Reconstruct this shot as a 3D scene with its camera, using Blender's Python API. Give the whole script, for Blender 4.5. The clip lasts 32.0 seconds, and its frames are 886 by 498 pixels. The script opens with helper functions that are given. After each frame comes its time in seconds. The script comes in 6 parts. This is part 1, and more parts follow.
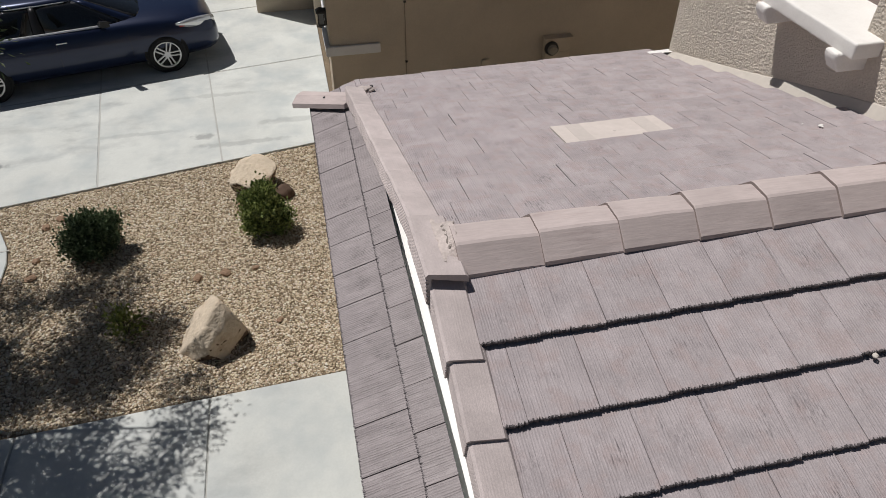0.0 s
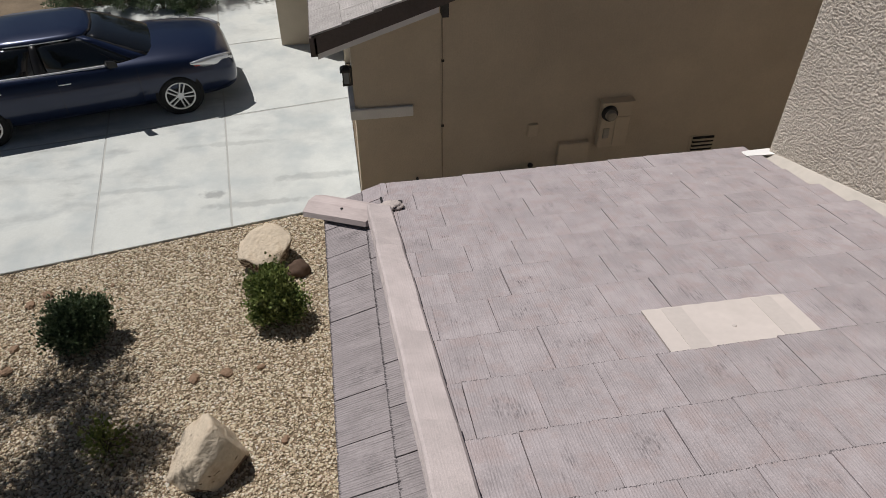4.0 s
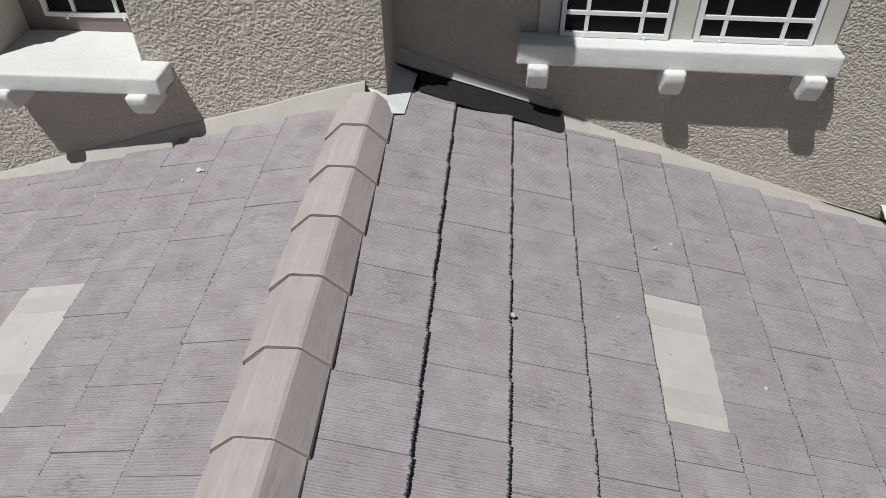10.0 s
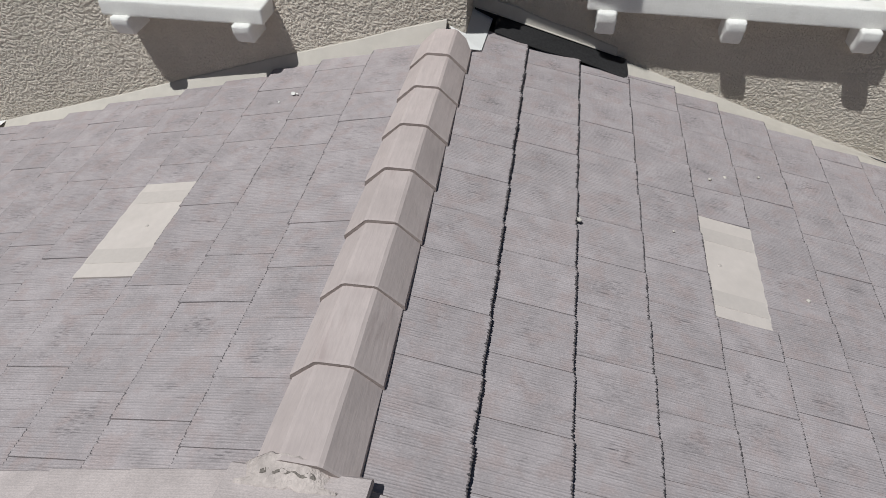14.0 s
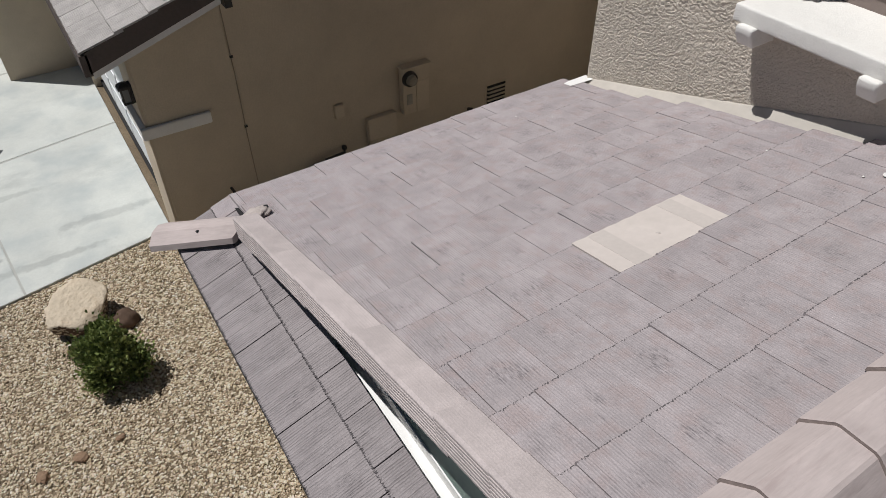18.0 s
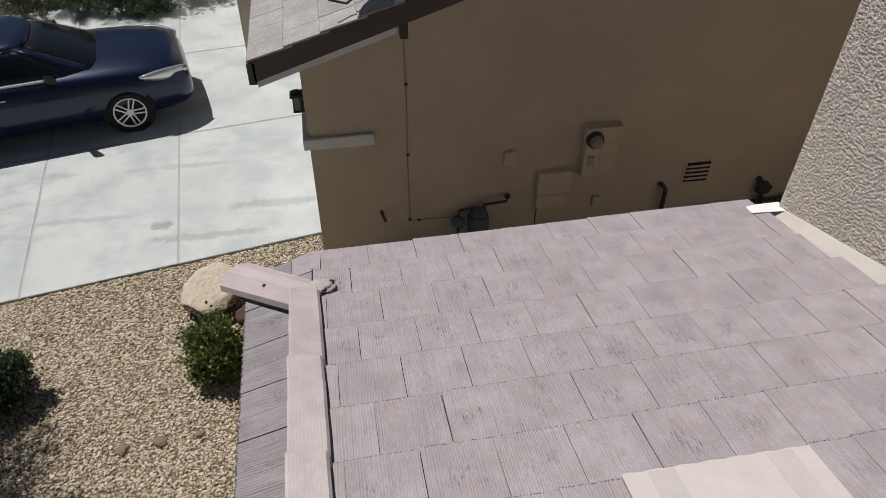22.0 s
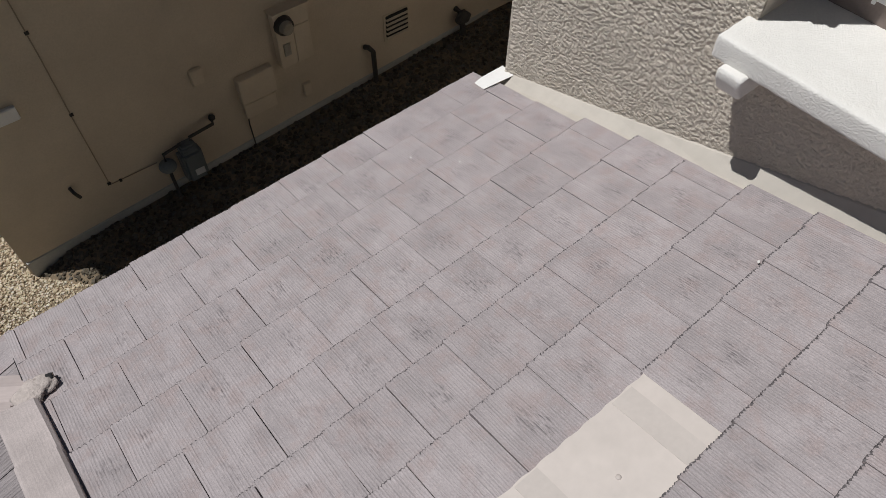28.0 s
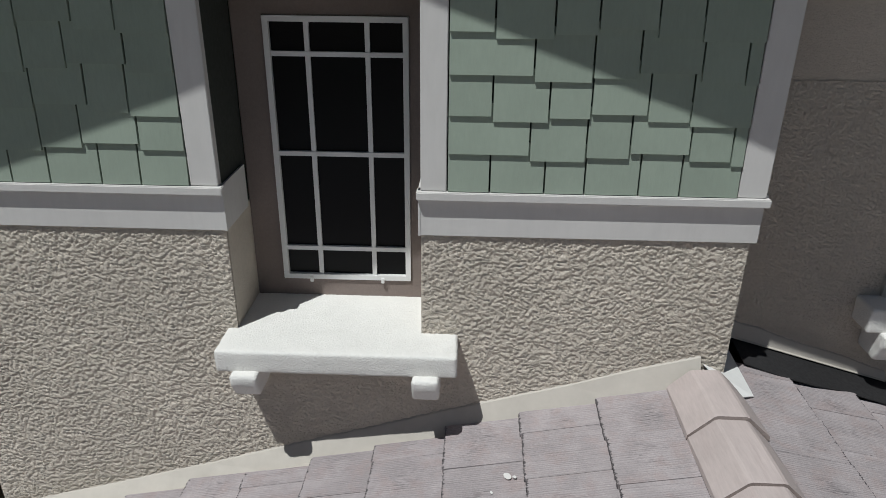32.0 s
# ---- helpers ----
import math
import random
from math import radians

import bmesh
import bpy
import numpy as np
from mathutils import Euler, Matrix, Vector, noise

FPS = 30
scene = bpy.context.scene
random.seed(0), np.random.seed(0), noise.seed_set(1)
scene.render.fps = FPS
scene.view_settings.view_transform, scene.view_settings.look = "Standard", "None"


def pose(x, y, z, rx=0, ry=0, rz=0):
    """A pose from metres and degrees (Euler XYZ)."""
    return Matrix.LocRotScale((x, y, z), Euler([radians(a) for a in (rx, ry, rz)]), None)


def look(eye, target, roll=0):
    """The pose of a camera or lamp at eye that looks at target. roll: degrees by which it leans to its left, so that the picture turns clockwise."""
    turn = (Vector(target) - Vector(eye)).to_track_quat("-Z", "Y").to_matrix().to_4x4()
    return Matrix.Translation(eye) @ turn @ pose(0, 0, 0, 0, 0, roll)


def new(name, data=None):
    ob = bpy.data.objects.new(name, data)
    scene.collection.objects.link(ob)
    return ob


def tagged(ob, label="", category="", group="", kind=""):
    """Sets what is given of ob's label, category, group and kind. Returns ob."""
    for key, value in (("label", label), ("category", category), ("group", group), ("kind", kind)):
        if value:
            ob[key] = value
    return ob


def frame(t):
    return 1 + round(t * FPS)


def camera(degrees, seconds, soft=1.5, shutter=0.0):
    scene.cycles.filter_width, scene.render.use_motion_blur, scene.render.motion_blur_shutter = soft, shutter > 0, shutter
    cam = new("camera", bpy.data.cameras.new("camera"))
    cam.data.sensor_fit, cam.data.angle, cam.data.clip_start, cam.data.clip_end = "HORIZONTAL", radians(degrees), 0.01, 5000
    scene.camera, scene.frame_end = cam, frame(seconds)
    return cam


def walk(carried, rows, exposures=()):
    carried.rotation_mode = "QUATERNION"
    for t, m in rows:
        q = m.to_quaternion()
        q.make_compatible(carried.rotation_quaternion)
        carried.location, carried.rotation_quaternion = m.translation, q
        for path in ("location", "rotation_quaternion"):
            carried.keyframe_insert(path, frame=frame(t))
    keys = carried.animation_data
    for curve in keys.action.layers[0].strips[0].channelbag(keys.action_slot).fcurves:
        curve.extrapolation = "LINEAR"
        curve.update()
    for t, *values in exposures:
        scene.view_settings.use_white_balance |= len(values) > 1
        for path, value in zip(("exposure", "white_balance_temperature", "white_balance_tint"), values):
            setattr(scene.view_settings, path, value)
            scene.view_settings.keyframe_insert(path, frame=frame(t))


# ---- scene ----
# PATH BEGIN
cam = camera(64.34, 32.0, soft=0.3)
PATH = [
    (0, (-0.446, -2.414, 6.080), (-0.125, -0.927, 4.781), 0.28),
    (0.5, (-0.401, -2.227, 6.079), (-0.188, -0.721, 4.781), 0.58),
    (1, (-0.374, -1.994, 6.087), (-0.243, -0.478, 4.789), 0.64),
    (1.5, (-0.353, -1.716, 6.083), (-0.283, -0.195, 4.785), 0.85),
    (2, (-0.327, -1.411, 6.067), (-0.303, 0.113, 4.772), 0.99),
    (2.5, (-0.297, -1.134, 6.117), (-0.301, 0.389, 4.821), 1.11),
    (4.5, (-0.219, -0.714, 6.090), (0.194, 0.753, 4.795), 0.09),
    (5, (-0.215, -0.760, 6.098), (0.367, 0.648, 4.803), 0.02),
    (5.5, (-0.235, -0.801, 6.105), (0.477, 0.546, 4.810), -0.04),
    (6, (-0.273, -0.825, 6.116), (0.573, 0.440, 4.818), -0.10),
    (6.5, (-0.295, -0.846, 6.116), (0.671, 0.326, 4.815), -0.22),
    (7, (-0.301, -0.841, 6.120), (0.767, 0.235, 4.816), -0.21),
    (7.5, (-0.306, -0.819, 6.119), (0.876, 0.127, 4.812), -0.04),
    (8, (-0.309, -0.793, 6.109), (0.968, 0.019, 4.801), 0.01),
    (8.5, (-0.312, -0.765, 6.108), (1.047, -0.116, 4.793), 0.21),
    (9, (-0.327, -0.751, 6.080), (1.109, -0.291, 4.767), 0.22),
    (9.5, (-0.341, -0.771, 6.079), (1.132, -0.499, 4.753), -0.40),
    (10, (-0.355, -0.770, 6.067), (1.129, -0.609, 4.736), -0.42),
    (10.5, (-0.377, -0.754, 6.057), (1.108, -0.599, 4.726), -0.28),
    (11, (-0.389, -0.736, 6.040), (1.098, -0.586, 4.711), -0.19),
    (11.5, (-0.387, -0.723, 6.032), (1.095, -0.575, 4.698), -0.24),
    (12, (-0.399, -0.716, 6.020), (1.084, -0.571, 4.686), -0.21),
    (12.5, (-0.418, -0.739, 6.013), (1.066, -0.599, 4.680), -0.10),
    (13, (-0.537, -0.763, 6.005), (0.946, -0.629, 4.669), 0.00),
    (13.5, (-0.756, -0.680, 5.995), (0.720, -0.504, 4.657), 0.02),
    (15.5, (-1.258, -0.638, 5.967), (0.050, 0.076, 4.633), -0.46),
    (16, (-1.305, -0.615, 5.952), (-0.117, 0.293, 4.624), -0.16),
    (16.5, (-1.302, -0.570, 5.943), (-0.260, 0.506, 4.618), -0.22),
    (17, (-1.217, -0.531, 5.918), (-0.364, 0.703, 4.595), -0.12),
    (17.5, (-1.044, -0.482, 5.896), (-0.241, 0.787, 4.576), -0.11),
    (18, (-0.818, -0.366, 5.901), (-0.018, 0.906, 4.581), -0.11),
    (18.5, (-0.554, -0.213, 5.906), (0.138, 1.120, 4.585), -0.10),
    (19, (-0.377, -0.112, 5.930), (0.095, 1.318, 4.614), 0.26),
    (19.5, (-0.338, -0.083, 5.934), (-0.038, 1.394, 4.619), 0.38),
    (20, (-0.270, -0.087, 5.926), (-0.019, 1.402, 4.615), 0.45),
    (20.5, (-0.156, -0.022, 5.918), (0.099, 1.465, 4.606), 0.46),
    (21, (0.002, 0.052, 5.932), (0.261, 1.539, 4.620), 0.49),
    (21.5, (0.133, 0.134, 5.936), (0.394, 1.620, 4.623), 0.44),
    (22, (0.244, 0.262, 5.937), (0.507, 1.748, 4.625), 0.51),
    (22.5, (0.359, 0.386, 5.930), (0.624, 1.872, 4.618), 0.51),
    (23, (0.419, 0.481, 5.926), (0.671, 1.890, 4.529), 0.47),
    (23.5, (0.438, 0.624, 5.927), (0.666, 1.904, 4.408), 0.45),
    (24, (0.473, 0.777, 5.930), (0.674, 1.917, 4.299), 0.38),
    (24.5, (0.488, 0.931, 5.934), (0.663, 1.933, 4.212), 0.36),
    (26.5, (0.493, 1.091, 5.898), (0.970, 1.997, 4.180), 1.33),
    (27, (0.520, 1.102, 5.941), (1.123, 1.997, 4.257), 1.95),
    (27.5, (0.543, 1.122, 5.979), (1.239, 2.020, 4.333), 1.55),
    (28, (0.561, 1.129, 5.964), (1.328, 2.037, 4.355), 1.37),
    (28.5, (0.557, 1.121, 5.969), (1.394, 2.025, 4.393), 1.27),
    (29, (0.535, 1.105, 5.937), (1.455, 1.984, 4.394), 1.44),
    (29.5, (0.553, 1.103, 5.926), (1.596, 1.837, 4.385), 0.83),
    (30, (0.547, 1.119, 5.930), (1.711, 1.737, 4.425), 0.69),
    (30.5, (0.529, 1.104, 5.921), (1.902, 1.621, 4.562), 0.77),
    (31, (0.475, 1.075, 5.892), (2.043, 1.478, 4.718), 0.80),
    (31.5, (0.421, 1.063, 5.888), (2.135, 1.334, 4.893), 0.65),
    (32, (0.378, 1.114, 5.878), (2.202, 1.220, 5.064), 0.62),
]
# PATH END
walk(cam, [(t, look(e, g, r)) for t, e, g, r in PATH], exposures=[(0.0, -0.15, 6420, 12), (5.0, -0.20, 6380, 12), (7.0, -0.30, 6110, 6), (9.0, -0.25, 6020, 6), (13.0, -0.23, 6020, 6), (16.0, -0.24, 6210, 8), (18.0, -0.19, 6250, 10), (20.0, -0.18, 6220, 12), (24.0, -0.16, 6320, 12), (28.0, -0.30, 6230, 9), (31.0, -0.32, 6020, 6), (32.0, -0.36, 6020, 5)])

# ---- daylight: high sun from the street side, clear sky ----
SUN = Vector((-0.36, 0.30, 1.0)).normalized()
world = bpy.data.worlds.new("sky")
scene.world = world
world.use_nodes = True
wt = world.node_tree
sky = wt.nodes.new("ShaderNodeTexSky")
sky.sky_type = "NISHITA"
sky.sun_disc = False
sky.sun_elevation = math.asin(SUN.z)
sky.sun_rotation = math.atan2(SUN.x, SUN.y)
wt.links.new(sky.outputs[0], wt.nodes["Background"].inputs[0])
wt.nodes["Background"].inputs[1].default_value = 0.027
lamp = bpy.data.lights.new("sun", "SUN")
lamp.energy = 4.5
lamp.angle = radians(0.53)
lamp.color = (1.0, 0.965, 0.915)
sun = new("sun", lamp)
sun.matrix_world = look((-8, 8, 20), Vector((-8, 8, 20)) - SUN)

RND = random.Random(7)
MATS = {}


# ---- materials ----
def mat(name, base, rough=0.8, metal=0.0, spread=0.12, grain=40.0, blotch=2.0, bump=0.25, bump_scale=None, dist=0.004,
        dark=None, dark_amount=0.0, dark_scale=6.0, per_piece=0.0, stretch=(1, 1, 1), stain_stretch=None, spec=0.4, coat=0.0, tint=None, tint_amount=0.0):
    """A worn surface: two scales of noise in the base colour, stains of a second colour, fine relief."""
    if name in MATS:
        return MATS[name]
    m = bpy.data.materials.new(name)
    MATS[name] = m
    m.use_nodes = True
    nt = m.node_tree
    N, Lk = nt.nodes, nt.links
    b = N["Principled BSDF"]
    b.inputs["Roughness"].default_value = rough
    b.inputs["Metallic"].default_value = metal
    b.inputs["Specular IOR Level"].default_value = spec
    b.inputs["Coat Weight"].default_value = coat
    co = N.new("ShaderNodeTexCoord")
    mp = N.new("ShaderNodeMapping")
    mp.inputs["Scale"].default_value = stretch
    mp2 = N.new("ShaderNodeMapping")
    mp2.inputs["Scale"].default_value = stain_stretch or stretch
    info = N.new("ShaderNodeObjectInfo")
    shift = N.new("ShaderNodeVectorMath")
    shift.operation = "MULTIPLY_ADD"
    shift.inputs[1].default_value = (1, 1, 1)
    comb = N.new("ShaderNodeCombineXYZ")
    mul = N.new("ShaderNodeMath")
    mul.operation = "MULTIPLY"
    mul.inputs[1].default_value = 37.0 if per_piece else 0.0
    Lk.new(info.outputs["Random"], mul.inputs[0])
    for k in range(3):
        Lk.new(mul.outputs[0], comb.inputs[k])
    Lk.new(co.outputs["Object"], shift.inputs[0])
    Lk.new(comb.outputs[0], shift.inputs[2])
    Lk.new(shift.outputs[0], mp.inputs[0])
    Lk.new(shift.outputs[0], mp2.inputs[0])

    def noise_node(scale, detail=4.0, src=mp):
        n = N.new("ShaderNodeTexNoise")
        n.inputs["Scale"].default_value = scale
        n.inputs["Detail"].default_value = detail
        n.inputs["Roughness"].default_value = 0.62
        Lk.new(src.outputs[0], n.inputs["Vector"])
        return n

    def ramp(src, lo, hi, a, z):
        r = N.new("ShaderNodeMapRange")
        r.inputs["From Min"].default_value, r.inputs["From Max"].default_value = lo, hi
        r.inputs["To Min"].default_value, r.inputs["To Max"].default_value = a, z
        Lk.new(src, r.inputs["Value"])
        return r.outputs[0]

    def mix(fac, a, z, kind="MIX"):
        x = N.new("ShaderNodeMix")
        x.data_type, x.blend_type = "RGBA", kind
        if isinstance(fac, float):
            x.inputs[0].default_value = fac
        else:
            Lk.new(fac, x.inputs[0])
        for sock, v in ((x.inputs[6], a), (x.inputs[7], z)):
            if isinstance(v, tuple):
                sock.default_value = (*v, 1)
            else:
                Lk.new(v, sock)
        return x.outputs[2]

    fine, wide = noise_node(grain), noise_node(blotch, 5.0, shift)
    lo = tuple(c * (1 - spread) for c in base)
    hi = tuple(min(1.0, c * (1 + spread)) for c in base)
    col = mix(ramp(wide.outputs[0], 0.3, 0.7, 0, 1), lo, hi)
    col = mix(ramp(fine.outputs[0], 0.3, 0.7, 0, 1), col, mix(1.0, col, tuple(1 - spread * 0.9 for _ in range(3)), "MULTIPLY"))
    if tint:
        t = noise_node(blotch * 1.7, 3.0, shift)
        col = mix(ramp(t.outputs[0], 0.45, 0.7, 0, tint_amount), col, tint)
    if dark:
        d = noise_node(dark_scale, 6.0, mp2)
        d2 = noise_node(dark_scale * 0.23, 3.0, shift)
        pr = N.new("ShaderNodeMath")
        pr.operation = "MULTIPLY"
        Lk.new(ramp(d.outputs[0], 0.5, 0.68, 0, 1), pr.inputs[0])
        Lk.new(ramp(d2.outputs[0], 0.42, 0.62, 0, dark_amount), pr.inputs[1])
        col = mix(pr.outputs[0], col, dark)
    if per_piece:
        v = N.new("ShaderNodeMapRange")
        v.inputs["To Min"].default_value, v.inputs["To Max"].default_value = 1 - per_piece, 1 + per_piece * 0.6
        Lk.new(info.outputs["Random"], v.inputs["Value"])
        h = N.new("ShaderNodeHueSaturation")
        Lk.new(v.outputs[0], h.inputs["Value"])
        Lk.new(col, h.inputs["Color"])
        col = h.outputs[0]
    Lk.new(col, b.inputs["Base Color"])
    rr = ramp(fine.outputs[0], 0.3, 0.7, max(0.02, rough - 0.08), min(1.0, rough + 0.08))
    Lk.new(rr, b.inputs["Roughness"])
    if bump:
        bp = N.new("ShaderNodeBump")
        bp.inputs["Strength"].default_value = bump
        bp.inputs["Distance"].default_value = dist
        src = noise_node(bump_scale or grain * 1.6, 3.0)
        Lk.new(src.outputs[0], bp.inputs["Height"])
        Lk.new(bp.outputs[0], b.inputs["Normal"])
    return m


def glassy(name, base, rough=0.05, spec=0.5, metal=0.0):
    m = bpy.data.materials.new(name)
    m.use_nodes = True
    b = m.node_tree.nodes["Principled BSDF"]
    b.inputs["Base Color"].default_value = (*base, 1)
    b.inputs["Roughness"].default_value = rough
    b.inputs["Specular IOR Level"].default_value = spec
    b.inputs["Metallic"].default_value = metal
    return m


def combed(name, base, dark, pitch=0.0125, dirt=0.29, depth=0.0017, patch=0.86, piece=0.035, spot=(0.15, 0.24, 0.17), tint=None, rough=0.93):
    """Concrete combed along y: shallow grooves, grit, and dark weathering that gathers in the grooves round the middle of a piece."""
    m = bpy.data.materials.new(name)
    MATS[name] = m
    m.use_nodes = True
    N, Lk = m.node_tree.nodes, m.node_tree.links
    b = N["Principled BSDF"]
    b.inputs["Specular IOR Level"].default_value = 0.3
    b.inputs["Roughness"].default_value = rough

    def put(sock, v):
        if isinstance(v, (int, float)):
            sock.default_value = v
        elif isinstance(v, tuple):
            sock.default_value = v if len(v) == len(sock.default_value) else (*v, 1)
        else:
            Lk.new(v, sock)

    def calc(op, a, c=0.0, d=0.0):
        n = N.new("ShaderNodeMath")
        n.operation = op
        for sock, v in zip(n.inputs, (a, c, d)):
            put(sock, v)
        return n.outputs[0]

    def span(v, lo, hi, a=0.0, z=1.0):
        n = N.new("ShaderNodeMapRange")
        n.interpolation_type = "SMOOTHSTEP"
        for sock, q in zip(n.inputs, (v, lo, hi, a, z)):
            put(sock, q)
        return n.outputs[0]

    def scaled(v, k):
        n = N.new("ShaderNodeMapping")
        n.inputs["Scale"].default_value = k
        Lk.new(v, n.inputs[0])
        return n.outputs[0]

    def grit(v, scale, detail=3.0):
        n = N.new("ShaderNodeTexNoise")
        n.inputs["Scale"].default_value, n.inputs["Detail"].default_value, n.inputs["Roughness"].default_value = scale, detail, 0.6
        Lk.new(v, n.inputs["Vector"])
        return n.outputs[0]

    def mix(f, a, c, kind="MIX"):
        n = N.new("ShaderNodeMix")
        n.data_type, n.blend_type = "RGBA", kind
        for sock, v in zip((n.inputs[0], n.inputs[6], n.inputs[7]), (f, a, c)):
            put(sock, v)
        return n.outputs[2]

    co, info = N.new("ShaderNodeTexCoord"), N.new("ShaderNodeObjectInfo")
    off = N.new("ShaderNodeVectorMath")
    off.operation = "ADD"
    shift = N.new("ShaderNodeCombineXYZ")
    for k, q in enumerate((37.0, 23.0, 51.0)):
        Lk.new(calc("MULTIPLY", info.outputs["Random"], q), shift.inputs[k])
    Lk.new(co.outputs["Object"], off.inputs[0])
    Lk.new(shift.outputs[0], off.inputs[1])
    at = off.outputs[0]
    # grooves, each a little bent and of its own depth
    sep = N.new("ShaderNodeSeparateXYZ")
    Lk.new(at, sep.inputs[0])
    bent = calc("MULTIPLY_ADD", grit(scaled(at, (1, 0.22, 1)), 14.0, 3.0), 0.020, sep.outputs[0])
    g = calc("MULTIPLY_ADD", calc("SINE", calc("MULTIPLY", bent, 2 * math.pi / pitch)), 0.5, 0.5)
    own = span(grit(scaled(at, (1, 0.045, 0.05)), 80.0, 3.0), 0.32, 0.68, 0.05, 1.0)
    low = calc("MULTIPLY", span(g, 0.65, 0.05), own)
    fine = grit(scaled(at, (1, 0.55, 1)), 260.0, 2.0)
    streak = grit(scaled(at, (1, 0.22, 1)), 130.0, 3.0)
    wide = grit(at, 5.5, 4.0)
    col = mix(span(wide, 0.3, 0.7), tuple(c * 0.89 for c in base), tuple(c * 1.10 for c in base))
    if tint:
        col = mix(span(grit(at, 9.0, 3.0), 0.46, 0.68, 0.0, 0.55), col, tint)
    col = mix(span(fine, 0.3, 0.7, 0.0, 0.42), col, mix(1.0, col, (0.55, 0.55, 0.56), "MULTIPLY"))
    col = mix(span(grit(scaled(at, (1, 0.30, 1)), 190.0, 2.0), 0.56, 0.72, 0.0, min(0.38, 1.3 * dirt)), col, tuple(min(c * 1.38, 0.9) for c in base))
    col = mix(calc("MULTIPLY", low, span(streak, 0.25, 0.7, dirt * 0.55, dirt)), col, tuple(c * 0.42 for c in base))
    dv = N.new("ShaderNodeVectorMath")
    dv.operation = "DISTANCE"
    dv.inputs[1].default_value = (spot[0], spot[1], 0.024)
    Lk.new(co.outputs["Object"], dv.inputs[0])
    near = calc("ADD", span(dv.outputs["Value"], 0.0, spot[2], 0.13, -0.11), grit(scaled(at, (1, 0.75, 1)), 7.0, 3.0))
    mask = calc("MULTIPLY", span(near, 0.48, 0.74), span(streak, 0.44, 0.62))
    mask = calc("MULTIPLY", mask, calc("MULTIPLY_ADD", low, 0.65, 0.35))
    col = mix(calc("MULTIPLY", mask, patch), col, dark)
    hue = N.new("ShaderNodeHueSaturation")
    Lk.new(span(info.outputs["Random"], 0.0, 1.0, 1 - piece, 1 + piece * 0.7), hue.inputs["Value"])
    Lk.new(col, hue.inputs["Color"])
    Lk.new(hue.outputs[0], b.inputs["Base Color"])
    bp = N.new("ShaderNodeBump")
    bp.inputs["Strength"].default_value = 1.0
    bp.inputs["Distance"].default_value = depth
    Lk.new(calc("MULTIPLY_ADD", fine, 0.55, calc("MULTIPLY", g, own)), bp.inputs["Height"])
    Lk.new(bp.outputs[0], b.inputs["Normal"])
    return m


TILE = combed("concrete_roof_tile", (0.393, 0.351, 0.356), (0.085, 0.075, 0.08), tint=(0.38, 0.305, 0.295))
PENT_TILE = combed("combed_skirt_tile", (0.335, 0.30, 0.302), (0.075, 0.068, 0.07), pitch=0.0150, dirt=0.6, depth=0.004, spot=(0.15, 0.2, 0.16))
TILE_EDGE = mat("dark_tile_edge", (0.125, 0.112, 0.115), 0.95, spread=0.3, grain=60, blotch=12, bump=0.4)
TRIM = mat("concrete_trim_tile", (0.50, 0.428, 0.41), 0.88, spread=0.11, grain=30, blotch=2.5, bump=0.45, bump_scale=20, dist=0.003,
           dark=(0.26, 0.19, 0.18), dark_amount=0.35, dark_scale=9, per_piece=0.06, stretch=(0.4, 3.0, 3.0))
MORTAR = mat("mortar", (0.51, 0.445, 0.415), 0.95, spread=0.22, grain=60, blotch=9, bump=1.0, bump_scale=45, dist=0.01, dark=(0.2, 0.16, 0.14), dark_amount=0.6)
FELT = mat("black_underlayment", (0.02, 0.019, 0.02), 0.85, spread=0.3, grain=50, bump=0.4)
VENT = mat("cream_painted_metal", (0.58, 0.52, 0.482), 0.6, spread=0.06, grain=20, blotch=3, bump=0.05, tint=(0.50, 0.45, 0.41), tint_amount=0.3)
FLASH = mat("painted_flashing", (0.50, 0.46, 0.41), 0.6, spread=0.07, grain=15, blotch=4, bump=0.08)
WHITEMETAL = mat("white_flashing", (0.8, 0.79, 0.77), 0.5, spread=0.05, bump=0.05)


